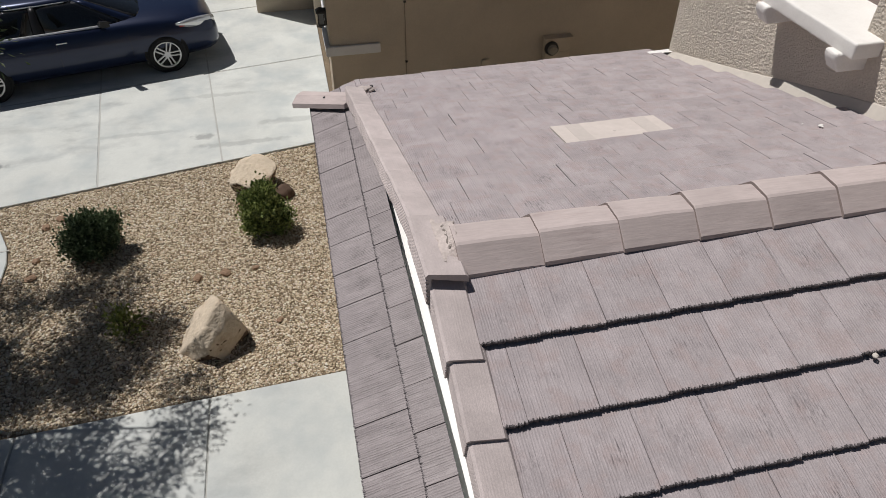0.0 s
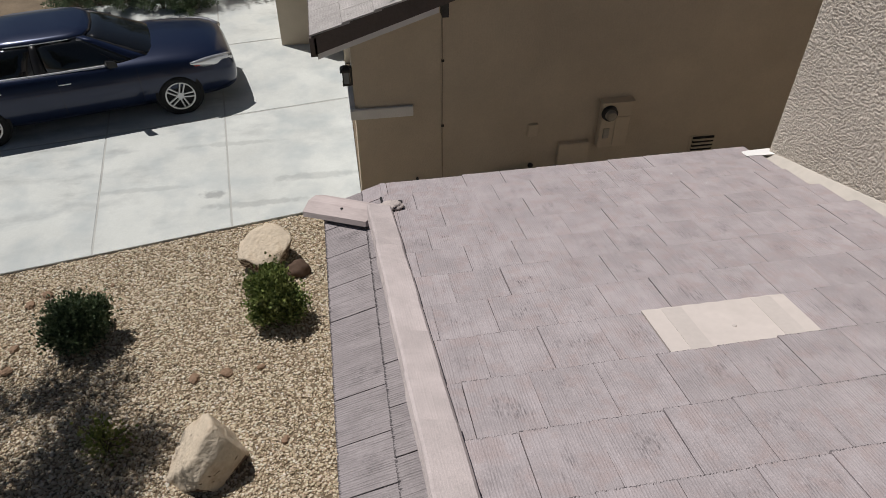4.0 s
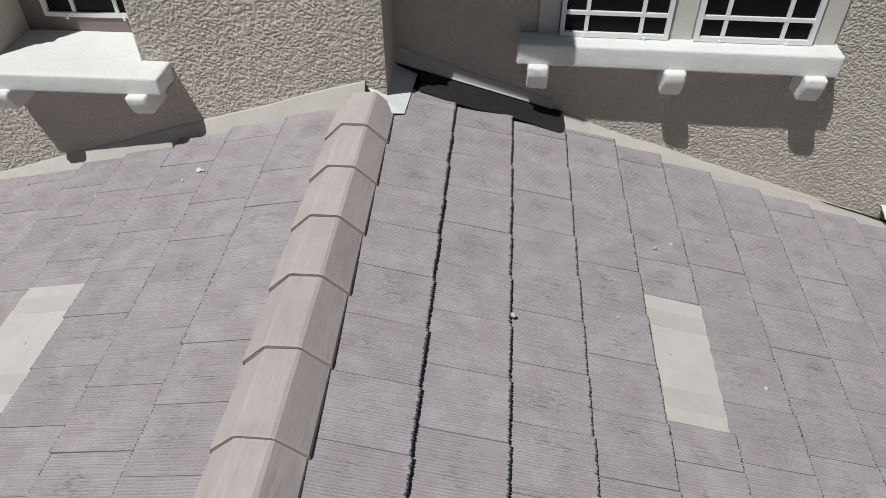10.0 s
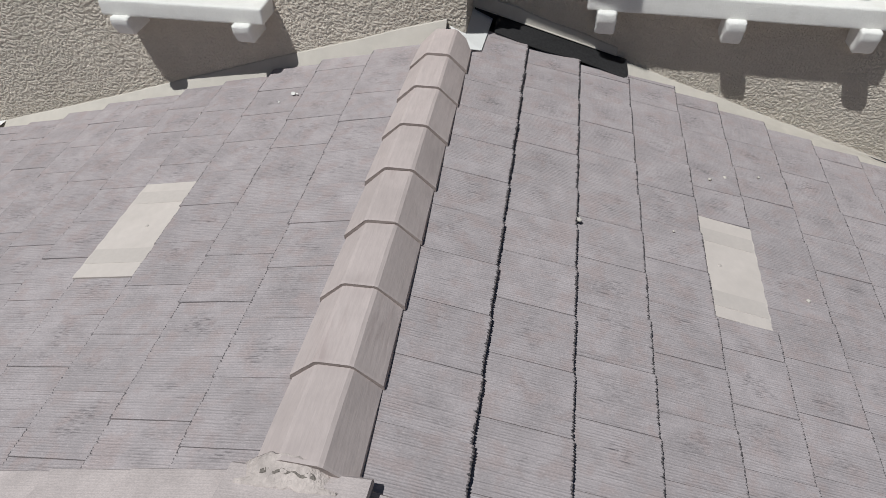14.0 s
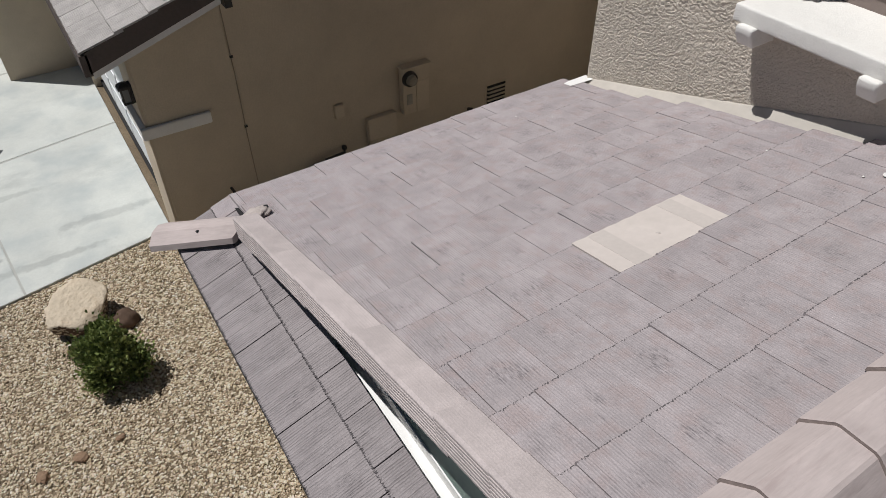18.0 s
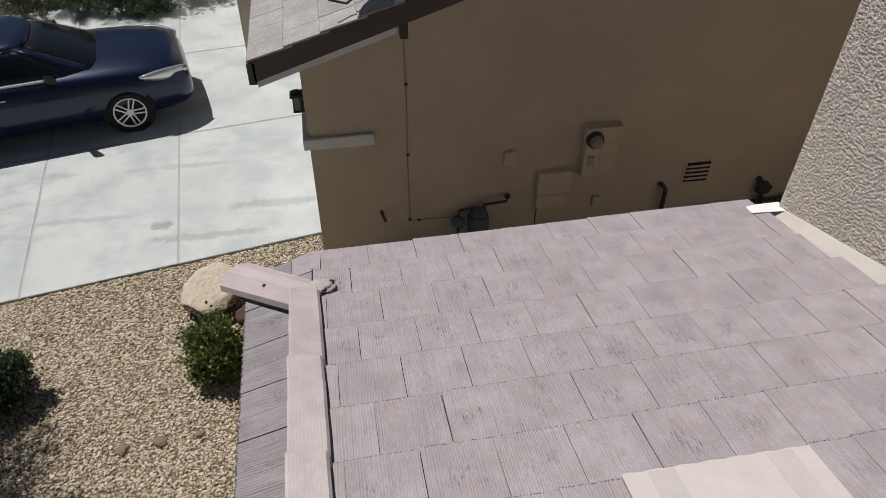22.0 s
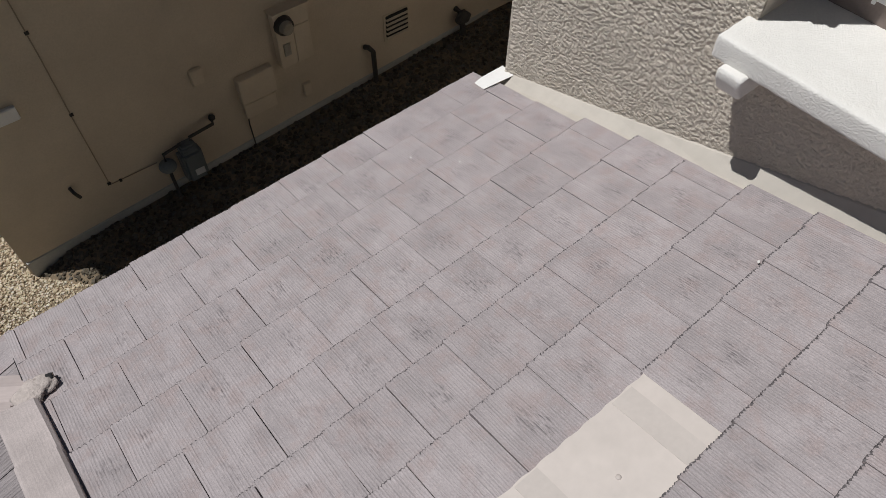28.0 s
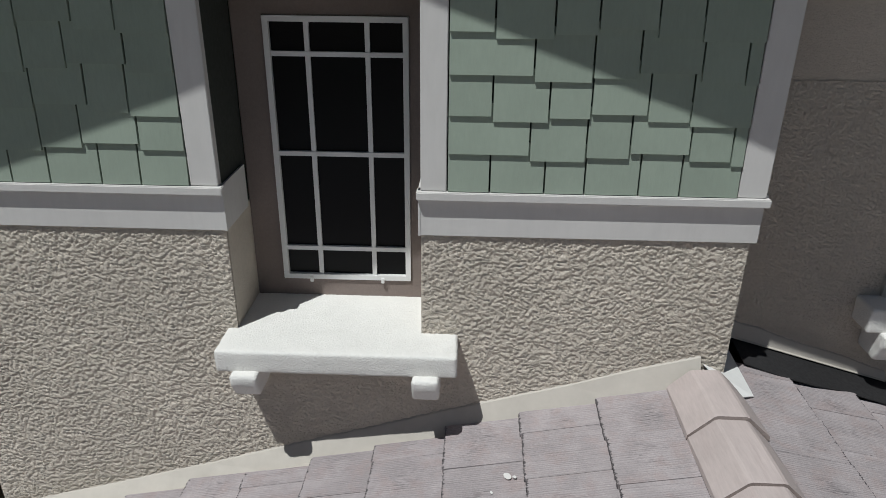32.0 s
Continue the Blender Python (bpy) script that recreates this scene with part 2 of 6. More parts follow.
def stucco_mat(name, base, relief, scale, rough=0.95):
    m = mat(name, base, rough, spread=0.09, grain=55, blotch=1.1, bump=0, dark=tuple(c * 0.72 for c in base), dark_amount=0.35, dark_scale=1.6)
    nt = m.node_tree
    N, Lk = nt.nodes, nt.links
    co = N.new("ShaderNodeTexCoord")
    warp = N.new("ShaderNodeTexNoise")
    warp.inputs["Scale"].default_value = scale * 0.5
    warp.inputs["Detail"].default_value = 2.0
    Lk.new(co.outputs["Object"], warp.inputs["Vector"])
    add = N.new("ShaderNodeVectorMath")
    add.operation = "MULTIPLY_ADD"
    add.inputs[1].default_value = (0.010, 0.010, 0.010)
    Lk.new(warp.outputs["Color"], add.inputs[0])
    Lk.new(co.outputs["Object"], add.inputs[2])
    sq = N.new("ShaderNodeMapping")
    sq.inputs["Scale"].default_value = (1, 0.62, 1.3)
    Lk.new(add.outputs[0], sq.inputs[0])
    # trowelled lumps that run along the wall
    lumps = N.new("ShaderNodeTexNoise")
    lumps.inputs["Scale"].default_value = scale
    lumps.inputs["Detail"].default_value = 4.0
    lumps.inputs["Roughness"].default_value = 0.68
    Lk.new(sq.outputs[0], lumps.inputs["Vector"])
    sub = N.new("ShaderNodeMath")
    sub.operation = "SUBTRACT"
    sub.inputs[1].default_value = 0.5
    Lk.new(lumps.outputs[0], sub.inputs[0])
    ridge = N.new("ShaderNodeMapRange")
    ridge.interpolation_type = "SMOOTHSTEP"
    ridge.inputs["From Min"].default_value, ridge.inputs["From Max"].default_value = -0.15, 0.17
    Lk.new(sub.outputs[0], ridge.inputs["Value"])
    sand = N.new("ShaderNodeTexNoise")
    sand.inputs["Scale"].default_value = scale * 4.5
    sand.inputs["Detail"].default_value = 2.0
    Lk.new(co.outputs["Object"], sand.inputs["Vector"])
    r = N.new("ShaderNodeMath")
    r.operation = "MULTIPLY_ADD"
    r.inputs[1].default_value = 0.35
    Lk.new(sand.outputs[0], r.inputs[0])
    Lk.new(ridge.outputs[0], r.inputs[2])
    bp = N.new("ShaderNodeBump")
    bp.inputs["Strength"].default_value = 1.0
    bp.inputs["Distance"].default_value = relief
    Lk.new(r.outputs[0], bp.inputs["Height"])
    Lk.new(bp.outputs[0], N["Principled BSDF"].inputs["Normal"])
    return m


STUCCO = stucco_mat("rough_beige_stucco", (0.69, 0.618, 0.53), 0.003, 110)
STUCCO_FINE = stucco_mat("fine_tan_stucco", (0.59, 0.50, 0.38), 0.002, 45)
STUCCO_WHITE = mat("white_stucco_trim", (0.79, 0.77, 0.735), 0.9, spread=0.05, grain=70, blotch=2.5, bump=0.55, bump_scale=110, dist=0.009, dark=(0.58, 0.55, 0.51), dark_amount=0.3, dark_scale=9)
STUCCO_GREY = mat("grey_beige_stucco_trim", (0.58, 0.55, 0.50), 0.9, spread=0.06, grain=70, blotch=2.5, bump=0.5, bump_scale=120, dist=0.004)
# jamb stucco: the window recess's shade is put into this dark brown
JAMB_SHADE = mat("jamb_shade_stucco", (0.24, 0.195, 0.175), 0.9, spread=0.08, grain=70, blotch=2.5, bump=0.5, bump_scale=120, dist=0.004)
BOARD = mat("off_white_painted_board", (0.66, 0.64, 0.62), 0.6, spread=0.05, grain=30, blotch=2, bump=0.15, stretch=(1, 1, 0.2))
GREEN = mat("sage_green_shingle", (0.315, 0.37, 0.305), 0.8, spread=0.06, grain=30, blotch=3, bump=0.2, per_piece=0.06, stretch=(1, 1.8, 0.5))
DARKGREEN = mat("sage_green_siding", (0.25, 0.32, 0.285), 0.75, spread=0.07, grain=20, bump=0.15)
WINFRAME = mat("white_vinyl_frame", (0.78, 0.77, 0.76), 0.45, spread=0.03, bump=0.0)
DARKGLASS = glassy("dark_screened_glass", (0.004, 0.004, 0.005), 0.3, 0.15)
CONCRETE = mat("pale_concrete", (0.53, 0.545, 0.515), 0.9, spread=0.09, grain=45, blotch=0.8, bump=0.12, dark=(0.28, 0.29, 0.285), dark_amount=0.8, dark_scale=1.1, stain_stretch=(1.0, 2.0, 1.0), tint=(0.37, 0.40, 0.40), tint_amount=0.75)
def spill(m, spots):
    """Old oil and tyre stains soaked into a slab at the given places, blurred by noise."""
    N, Lk = m.node_tree.nodes, m.node_tree.links
    b, co = N["Principled BSDF"], N.new("ShaderNodeTexCoord")
    for x, y, sx, sy, amount in spots:
        mp = N.new("ShaderNodeMapping")
        mp.vector_type = "TEXTURE"
        mp.inputs["Location"].default_value, mp.inputs["Scale"].default_value = (x, y, 0.034), (sx, sy, 1.0)
        Lk.new(co.outputs["Object"], mp.inputs[0])
        n = N.new("ShaderNodeTexNoise")
        n.inputs["Scale"].default_value, n.inputs["Detail"].default_value = 7.0, 5.0
        Lk.new(co.outputs["Object"], n.inputs["Vector"])
        far = N.new("ShaderNodeVectorMath")
        far.operation = "LENGTH"
        Lk.new(mp.outputs[0], far.inputs[0])
        sm = N.new("ShaderNodeMath")
        sm.operation = "MULTIPLY_ADD"
        sm.inputs[1].default_value = -1.6
        Lk.new(n.outputs[0], sm.inputs[0])
        Lk.new(far.outputs["Value"], sm.inputs[2])
        r = N.new("ShaderNodeMapRange")
        r.interpolation_type = "SMOOTHSTEP"
        for sock, v in zip(r.inputs[1:5], (-0.35, 0.15, amount, 0.0)):
            sock.default_value = v
        Lk.new(sm.outputs[0], r.inputs[0])
        x_ = N.new("ShaderNodeMix")
        x_.data_type = "RGBA"
        x_.inputs[7].default_value = (0.13, 0.135, 0.135, 1)
        Lk.new(r.outputs[0], x_.inputs[0])
        Lk.new(b.inputs["Base Color"].links[0].from_socket, x_.inputs[6])
        Lk.new(x_.outputs[2], b.inputs["Base Color"])


spill(CONCRETE, ((-5.38, 7.72, 0.36, 0.20, 0.70), (-5.75, 7.30, 0.30, 0.10, 0.45), (-2.18, 8.02, 0.22, 0.12, 0.50), (-1.55, 7.72, 0.9, 0.10, 0.30), (-3.3, 8.3, 0.9, 0.08, 0.20), (-2.0, 9.4, 0.9, 0.09, 0.22), (-0.7, 8.3, 0.9, 0.12, 0.25)))
CONCRETE_DARK = mat("concrete_joint", (0.40, 0.40, 0.375), 0.95, spread=0.12, bump=0.2)
GRAVELBED = mat("gravel_bed", (0.20, 0.152, 0.10), 0.95, spread=0.3, grain=28, blotch=1.2, bump=1.0, bump_scale=40, dist=0.02, dark=(0.12, 0.085, 0.05), dark_amount=0.7, dark_scale=22)
REDPAINT = mat("red_kerb_paint", (0.52, 0.03, 0.035), 0.7, spread=0.14, grain=20, bump=0.2, dark=(0.5, 0.45, 0.4), dark_amount=0.3)
ROCK = mat("sandstone_boulder", (0.58, 0.49, 0.375), 0.92, spread=0.16, grain=22, blotch=2.6, bump=0.9, bump_scale=20, dist=0.025, dark=(0.30, 0.20, 0.12), dark_amount=0.6, dark_scale=5)


# ---- building blocks ----
def box(bm, x0, x1, y0, y1, z0, z1, m=None):
    vs = [bm.verts.new(Vector((x, y, z)) if m is None else m @ Vector((x, y, z))) for z in (z0, z1) for y in (y0, y1) for x in (x0, x1)]
    for f in ((0, 2, 3, 1), (4, 5, 7, 6), (0, 1, 5, 4), (2, 6, 7, 3), (0, 4, 6, 2), (1, 3, 7, 5)):
        bm.faces.new([vs[i] for i in f])
    return vs


def prism(bm, outline, z0, z1):
    """A flat outline (counter-clockwise) raised from z0 to z1."""
    lo = [bm.verts.new((x, y, z0)) for x, y in outline]
    hi = [bm.verts.new((x, y, z1)) for x, y in outline]
    bm.faces.new(hi)
    bm.faces.new(list(reversed(lo)))
    n = len(outline)
    for i in range(n):
        bm.faces.new((lo[i], lo[(i + 1) % n], hi[(i + 1) % n], hi[i]))


def loft(bm, rings, closed=True, caps=True):
    made = [[bm.verts.new(p) for p in ring] for ring in rings]
    n = len(made[0])
    for a, b in zip(made, made[1:]):
        for i in range(n if closed else n - 1):
            bm.faces.new((a[i], a[(i + 1) % n], b[(i + 1) % n], b[i]))
    if caps and closed:
        bm.faces.new(list(reversed(made[0])))
        bm.faces.new(made[-1])
    return made


def to_mesh(name, bm, material, bevel=0.0, smooth=False, rounds=2):
    bmesh.ops.recalc_face_normals(bm, faces=bm.faces)
    if bevel:
        bmesh.ops.bevel(bm, geom=[e for e in bm.edges if e.is_manifold and e.calc_face_angle(0) > 0.6], offset=bevel, segments=rounds, affect="EDGES", clamp_overlap=True)
    me = bpy.data.meshes.new(name)
    bm.to_mesh(me)
    bm.free()
    me.materials.append(material)
    if smooth:
        me.polygons.foreach_set("use_smooth", [True] * len(me.polygons))
    return me


def part(name, bm, material, parent=None, label="", bevel=0.0, smooth=False, at=None, rounds=2):
    ob = new(name, to_mesh(name, bm, material, bevel, smooth, rounds))
    if parent is not None:
        ob.parent = parent
    if at is not None:
        ob.matrix_basis = at
    if label:
        ob["label"] = label
    return ob


def boxes(*dims):
    bm = bmesh.new()
    for d in dims:
        box(bm, *d)
    return bm


def tube(bm, pts, r, sides=8):
    rings = []
    for i, p in enumerate(pts):
        a = Vector(pts[max(i - 1, 0)])
        b = Vector(pts[min(i + 1, len(pts) - 1)])
        d = (b - a).normalized()
        u = d.cross(Vector((0, 0, 1)) if abs(d.z) < 0.9 else Vector((1, 0, 0))).normalized()
        v = d.cross(u)
        rad = r[i] if isinstance(r, (list, tuple)) else r
        rings.append([Vector(p) + rad * (math.cos(k * 2 * math.pi / sides) * u + math.sin(k * 2 * math.pi / sides) * v) for k in range(sides)])
    loft(bm, rings)


# ---- roof geometry: ridge along x, two slopes falling to +y and -y ----
RIDGE, FALL, SKEW = 3.952, 0.277, 0.026
XA, XB = 3.267, 3.67
TILT = math.atan(FALL)


def on_roof(side, x, v, h=0.0):
    """A place on a slope: v metres out from the ridge line, h above the deck."""
    return Vector((x, side * v + SKEW * (x - 1.45), RIDGE - FALL * v + h))


# the two decks under the tiles
def deck(name, side, x0, x1, reach, label):
    bm = bmesh.new()
    top = [on_roof(side, x, v, 0.0) for x, v in ((x0, 0), (x1, 0), (x1, reach), (x0, reach))]
    loft(bm, [[p - Vector((0, 0, 0.14)) for p in top], top])
    return tagged(part(name, bm, FELT), label, "roof", kind="structure")


roof_left = deck("roof_garage_north", 1, 0.0, XA - 0.02, 3.74, "garage roof slope with mauve-grey concrete shake tiles")
roof_right = deck("roof_garage_south", -1, 0.03, XB - 0.02, 3.62, "garage roof slope with mauve-grey concrete shake tiles")

STEP, LAP = 0.325, 0.085


def tile_mesh(w, length, seed, thick=0.024, material=None, edge=None, g=0.0016, chip=1.0):
    """One flat concrete tile: rough lower edge, slightly uneven sides. x across, y down the slope from 0, z up."""
    r = random.Random(seed)
    bm = bmesh.new()
    n = 2 * max(2, round(w / 0.0125))
    xs = [g + (w - 2 * g) * i / n for i in range(n + 1)]
    low = [length + r.uniform(-0.0016, 0.0016) - chip * (0.0 if i % 2 else r.uniform(0.0015, 0.0060)) for i in range(n + 1)]
    for _ in range(2):
        c = r.randrange(1, n)
        low[c] -= chip * r.uniform(0.002, 0.007)
    brow = [bm.verts.new((x, y - chip * r.uniform(0.004, 0.010), thick)) for x, y in zip(xs, low)]
    top = [bm.verts.new((x, y - chip * r.uniform(0.001, 0.003), thick - r.uniform(0.001, 0.004))) for x, y in zip(xs, low)]
    mid = [bm.verts.new((x, y + r.uniform(0.0, 0.0015), thick * 0.80)) for x, y in zip(xs, low)]
    bot = [bm.verts.new((x, y + r.uniform(-0.003, 0.003), 0.0)) for x, y in zip(xs, low)]
    a, b = bm.verts.new((xs[0], 0, thick)), bm.verts.new((xs[-1], 0, thick))
    c, d = bm.verts.new((xs[0], 0, 0)), bm.verts.new((xs[-1], 0, 0))
    bm.faces.new([a, *brow, b])
    # random brow pieces and all lower edge faces take the darker edge colour
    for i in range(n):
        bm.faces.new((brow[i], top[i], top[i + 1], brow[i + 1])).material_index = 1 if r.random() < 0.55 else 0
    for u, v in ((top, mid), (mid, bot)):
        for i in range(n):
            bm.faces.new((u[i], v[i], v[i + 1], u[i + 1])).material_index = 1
    bm.faces.new((a, c, bot[0], mid[0], top[0], brow[0]))
    bm.faces.new((b, brow[-1], top[-1], mid[-1], bot[-1], d))
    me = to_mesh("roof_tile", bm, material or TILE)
    me.materials.append(edge or TILE_EDGE)
    return me


PITCH = 0.300
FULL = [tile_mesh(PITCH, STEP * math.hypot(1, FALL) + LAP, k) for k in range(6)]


def lay(parent, side, rows, x0_of, x1_of, phase, skip=lambda k: None, first=0.0, lift=0.034):
    """Courses of tiles up a slope. rows: (k, v of the lower edge)."""
    for k, v_low in rows:
        if k == 0:
            continue
        x0, x1 = x0_of(k), x1_of(k)
        at = phase[k] if k < len(phase) else 0.29 + 0.15 * (k % 2)
        x = at - PITCH * math.ceil((at - x0) / PITCH)
        while x < x1 - 0.02:
            a, b = max(x, x0), min(x + PITCH, x1)
            x += PITCH
            cut = skip(k)
            if cut and b > cut[0] and a < cut[1]:
                a, b = (a, cut[0]) if a < cut[0] else (cut[1], b)
            if b - a < 0.02:
                continue
            length = STEP * math.hypot(1, FALL) + LAP
            me = RND.choice(FULL) if b - a > PITCH - 0.004 else tile_mesh(b - a, length, RND.randint(0, 9999))
            ob = new("roof_tile", me)
            ob.parent = parent
            v_top = v_low - length / math.hypot(1, FALL)
            top, low = on_roof(side, a, v_top, 0.006), on_roof(side, a, v_low, lift + RND.uniform(-0.003, 0.004))
            down = (low - top).normalized()
            across = Vector((1, SKEW, 0)).normalized()
            if side < 0:
                # keep the frame right-handed: start from the other corner
                top = on_roof(side, b, v_top, 0.006)
                low = on_roof(side, b, v_low, lift + RND.uniform(-0.003, 0.004))
                down, across = (low - top).normalized(), -across
            up = across.cross(down).normalized()
            across = down.cross(up)
            m = Matrix((across, down, up)).transposed().to_4x4()
            m.translation = top
            ob.matrix_basis = m @ pose(0, 0, 0, 0, 0, RND.uniform(-0.25, 0.25))


VENT_L = (1.155, 1.915, 4)
VENT_R = (1.445, 2.185, 5)
LEFT_ROWS = list(enumerate((0.18, 0.495, 0.852, 1.208, 1.552, 1.875, 2.205, 2.525, 2.85, 3.19, 3.515, 3.775)))
RIGHT_ROWS = [(k, (0.165, 0.49, 0.838, 1.172, 1.495)[k] if k < 5 else 0.165 + STEP * k) for k in range(12)]
RIGHT_ROWS = [(k, v) for k, v in RIGHT_ROWS if v < 3.75]


def hits_vent(v):
    return lambda k: (v[0] - 0.002, v[1] + 0.002) if k == v[2] else None


# ---- attic vents let into the tiles ----
def attic_vent(side, span, v_low, label):
    root = new("attic_vent")
    tagged(root, label, "roof vent", group="attic vents in the roof slopes")
    w, ln = span[1] - span[0], (STEP + 0.03) * math.hypot(1, FALL)
    a = span[0] if side > 0 else span[1]
    top, low = on_roof(side, a, v_low - STEP - 0.03, 0.040), on_roof(side, a, v_low, 0.066)
    down = (low - top).normalized()
    across = Vector((side, side * SKEW, 0)).normalized()
    up = across.cross(down).normalized()
    m = Matrix((down.cross(up), down, up)).transposed().to_4x4()
    m.translation = top
    root.matrix_basis = m
    bm = bmesh.new()
    n = 26
    low_edge = [(w * i / n, ln + 0.003 * math.sin(i * 1.7)) for i in range(n + 1)]
    pts = [(0, 0)] + [(w, 0)] + list(reversed(low_edge))
    prism(bm, pts, -0.03, 0.0)
    part("cover_plate", bm, VENT, root)
    for x0 in (w * 0.13, w * 0.76):
        part("baffle_band", boxes((x0, x0 + w * 0.14, 0.006, ln - 0.008, 0.0, 0.0014)), MATS["vent_shade"], root, "slightly darker taupe band")
    bm = bmesh.new()
    bmesh.ops.create_uvsphere(bm, u_segments=10, v_segments=5, radius=0.011, matrix=Matrix.Translation((w * 0.5, ln * 0.42, 0)) @ Matrix.Diagonal((1, 1, 0.35, 1)))
    part("rivet", bm, MATS["vent_shade"], root, smooth=True)


mat("vent_shade", (0.52, 0.468, 0.434), 0.65, spread=0.06, bump=0.05)

# ---- ridge caps ----
CAP_END = 3.20
mat("dark_cap_end", (0.30, 0.25, 0.23), 0.95, spread=0.2, grain=40, bump=0.5)


def cap_mesh(length, w0, w1, seed, h=0.066):
    """A ridge cap: three facets, thick, a little wider at its near end (x = 0)."""
    r = random.Random(seed)
    bm = bmesh.new()
    rings = []
    for x, w, lift in ((0, w0, 0.0), (0.010, w0 * 1.0, 0.002), (length * 0.5, (w0 + w1) / 2, 0), (length, w1, -0.012)):
        t = 0.016
        out = [(-w, -0.056), (-w * 0.985, -0.034), (-w * 0.42, h - 0.006), (-w * 0.33, h), (w * 0.33, h), (w * 0.42, h - 0.006), (w * 0.985, -0.034), (w, -0.056)]
        inn = [(w - t, -0.056), (w * 0.3, h - t), (-w * 0.3, h - t), (-w + t, -0.056)]
        rings.append([Vector((x + r.uniform(-0.002, 0.002) + (0.004 if abs(y) > w * 0.5 else 0), y, z + lift)) for y, z in out + inn])
    loft(bm, rings)
    bm.normal_update()
    # end faces take a darker tone than the rest of the cap
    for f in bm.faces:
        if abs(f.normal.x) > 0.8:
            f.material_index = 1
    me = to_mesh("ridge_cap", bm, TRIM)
    me.materials.append(MATS["dark_cap_end"])
    return me


ridge = tagged(new("ridge"), "row of pinkish concrete ridge cap tiles bedded along the roof ridge", "ridge", kind="structure")
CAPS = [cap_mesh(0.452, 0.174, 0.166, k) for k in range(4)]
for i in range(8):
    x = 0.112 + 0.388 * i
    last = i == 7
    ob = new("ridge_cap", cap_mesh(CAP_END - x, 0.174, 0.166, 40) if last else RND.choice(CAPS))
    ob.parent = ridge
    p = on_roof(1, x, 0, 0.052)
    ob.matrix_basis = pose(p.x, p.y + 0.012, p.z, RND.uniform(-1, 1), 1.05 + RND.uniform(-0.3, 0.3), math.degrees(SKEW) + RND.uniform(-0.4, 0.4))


def lump(bm, at, size, seed):
    """A rough lump of mortar or stone."""
    start = len(bm.verts)
    bmesh.ops.create_icosphere(bm, subdivisions=3, radius=1.0)
    bm.verts.ensure_lookup_table()
    for v in bm.verts[start:]:
        d = v.co.normalized()
        k = 1 + 0.32 * noise.noise(d * 1.7 + Vector((seed, 0, 0))) + 0.16 * noise.noise(d * 5 + Vector((0, seed, 0)))
        v.co = Vector((d.x * size[0] * k, d.y * size[1] * k, d.z * size[2] * k)) + Vector(at)


# mortar smeared between the first cap's open end and the rake tile at the peak
edge = [(-0.17, -0.03), (-0.14, 0.0), (-0.11, 0.025), (-0.08, 0.05), (-0.06, 0.062), (-0.03, 0.066), (0.0, 0.066), (0.03, 0.066), (0.06, 0.062), (0.08, 0.05), (0.11, 0.025), (0.14, 0.0), (0.17, -0.03)]


def smear(x0, x1, proud, seed, y_lo, y_hi, sag=0.010):
    """A thin ragged skin of mortar lying from the rake tile's top up on to the cap."""
    bm = bmesh.new()
    rings = []
    for q in range(41):
        y = y_lo + (y_hi - y_lo) * q / 40
        cap_z = on_roof(1, 0.11, 0, 0.052 + float(np.interp(y, [e[0] for e in edge], [e[1] for e in edge]))).z
        rake_z = 4.022 - 0.054 * y
        a, b = x0 + 0.012 * noise.noise(Vector((y * 30, seed, 0))), x1 + 0.014 * noise.noise(Vector((y * 34, seed, 5)))
        row = []
        for f in (0.0, 0.1, 0.35, 0.6, 0.9, 1.0):
            x = a + (b - a) * f
            k = min(max((x - 0.055) / 0.06, 0.0), 1.0)
            z = rake_z + (cap_z - rake_z) * k - sag * 4 * k * (1 - k) + proud * (1 if 0 < f < 1 else -0.6) + 0.003 * noise.noise(Vector((x * 60, y * 60, seed)))
            row.append(Vector((x, y + 0.012, z)))
        rings.append(row + [p - Vector((0, 0, 0.02)) for p in reversed(row)])
    loft(bm, rings)
    return bm


part("mortar", smear(0.045, 0.142, 0.004, 23, -0.165, 0.165), MORTAR, ridge, "crumbly tan mortar", smooth=True)
# the crack is a raised strip whose shade is only colour
part("mortar_crack", smear(0.085, 0.095, 0.0065, 23, -0.10, 0.09), mat("shaded_mortar_gap", (0.25, 0.22, 0.195), 0.95, spread=0.3, grain=60, bump=1.0, dist=0.01), ridge, "dark raised strip drawn for the shaded crack in the mortar", smooth=True)


# ---- rake trim along the gable end: L-shaped grooved tiles ----
def rake_mesh(length, seed, top_w, side_h):
    r = random.Random(seed)
    bm = bmesh.new()
    grooves = 7
    prof = [(top_w, -0.042), (top_w, -0.018), (top_w * 0.93, -0.002), (0.012, 0.028), (0.0, 0.018)]
    for i in range(grooves):
        z = 0.018 - (side_h + 0.018) * (i + 0.15) / grooves
        z2 = 0.018 - (side_h + 0.018) * (i + 0.66) / grooves
        prof += [(-0.002, z), (-0.002, z2), (0.011, z2 - 0.001), (0.011, z2 - 0.0055)]
    prof += [(0.0, -side_h), (0.024, -side_h), (0.024, 0.0)]
    rings = []
    for s in (0.0, 0.5, 1.0):
        j = r.uniform(-0.0015, 0.0015)
        rings.append([Vector((x + j, s * length, z)) for x, z in prof])
    loft(bm, rings)
    return to_mesh("rake_tile", bm, TRIM_RAKE)


TRIM_RAKE = combed("grooved_trim_tile", (0.53, 0.465, 0.45), (0.2, 0.17, 0.16), pitch=0.0135, dirt=0.07, depth=0.0004, patch=0.2, piece=0.05)
rake = tagged(new("rake_trim"), "pinkish grooved concrete rake tiles along the gable edge", "roof trim", kind="structure")
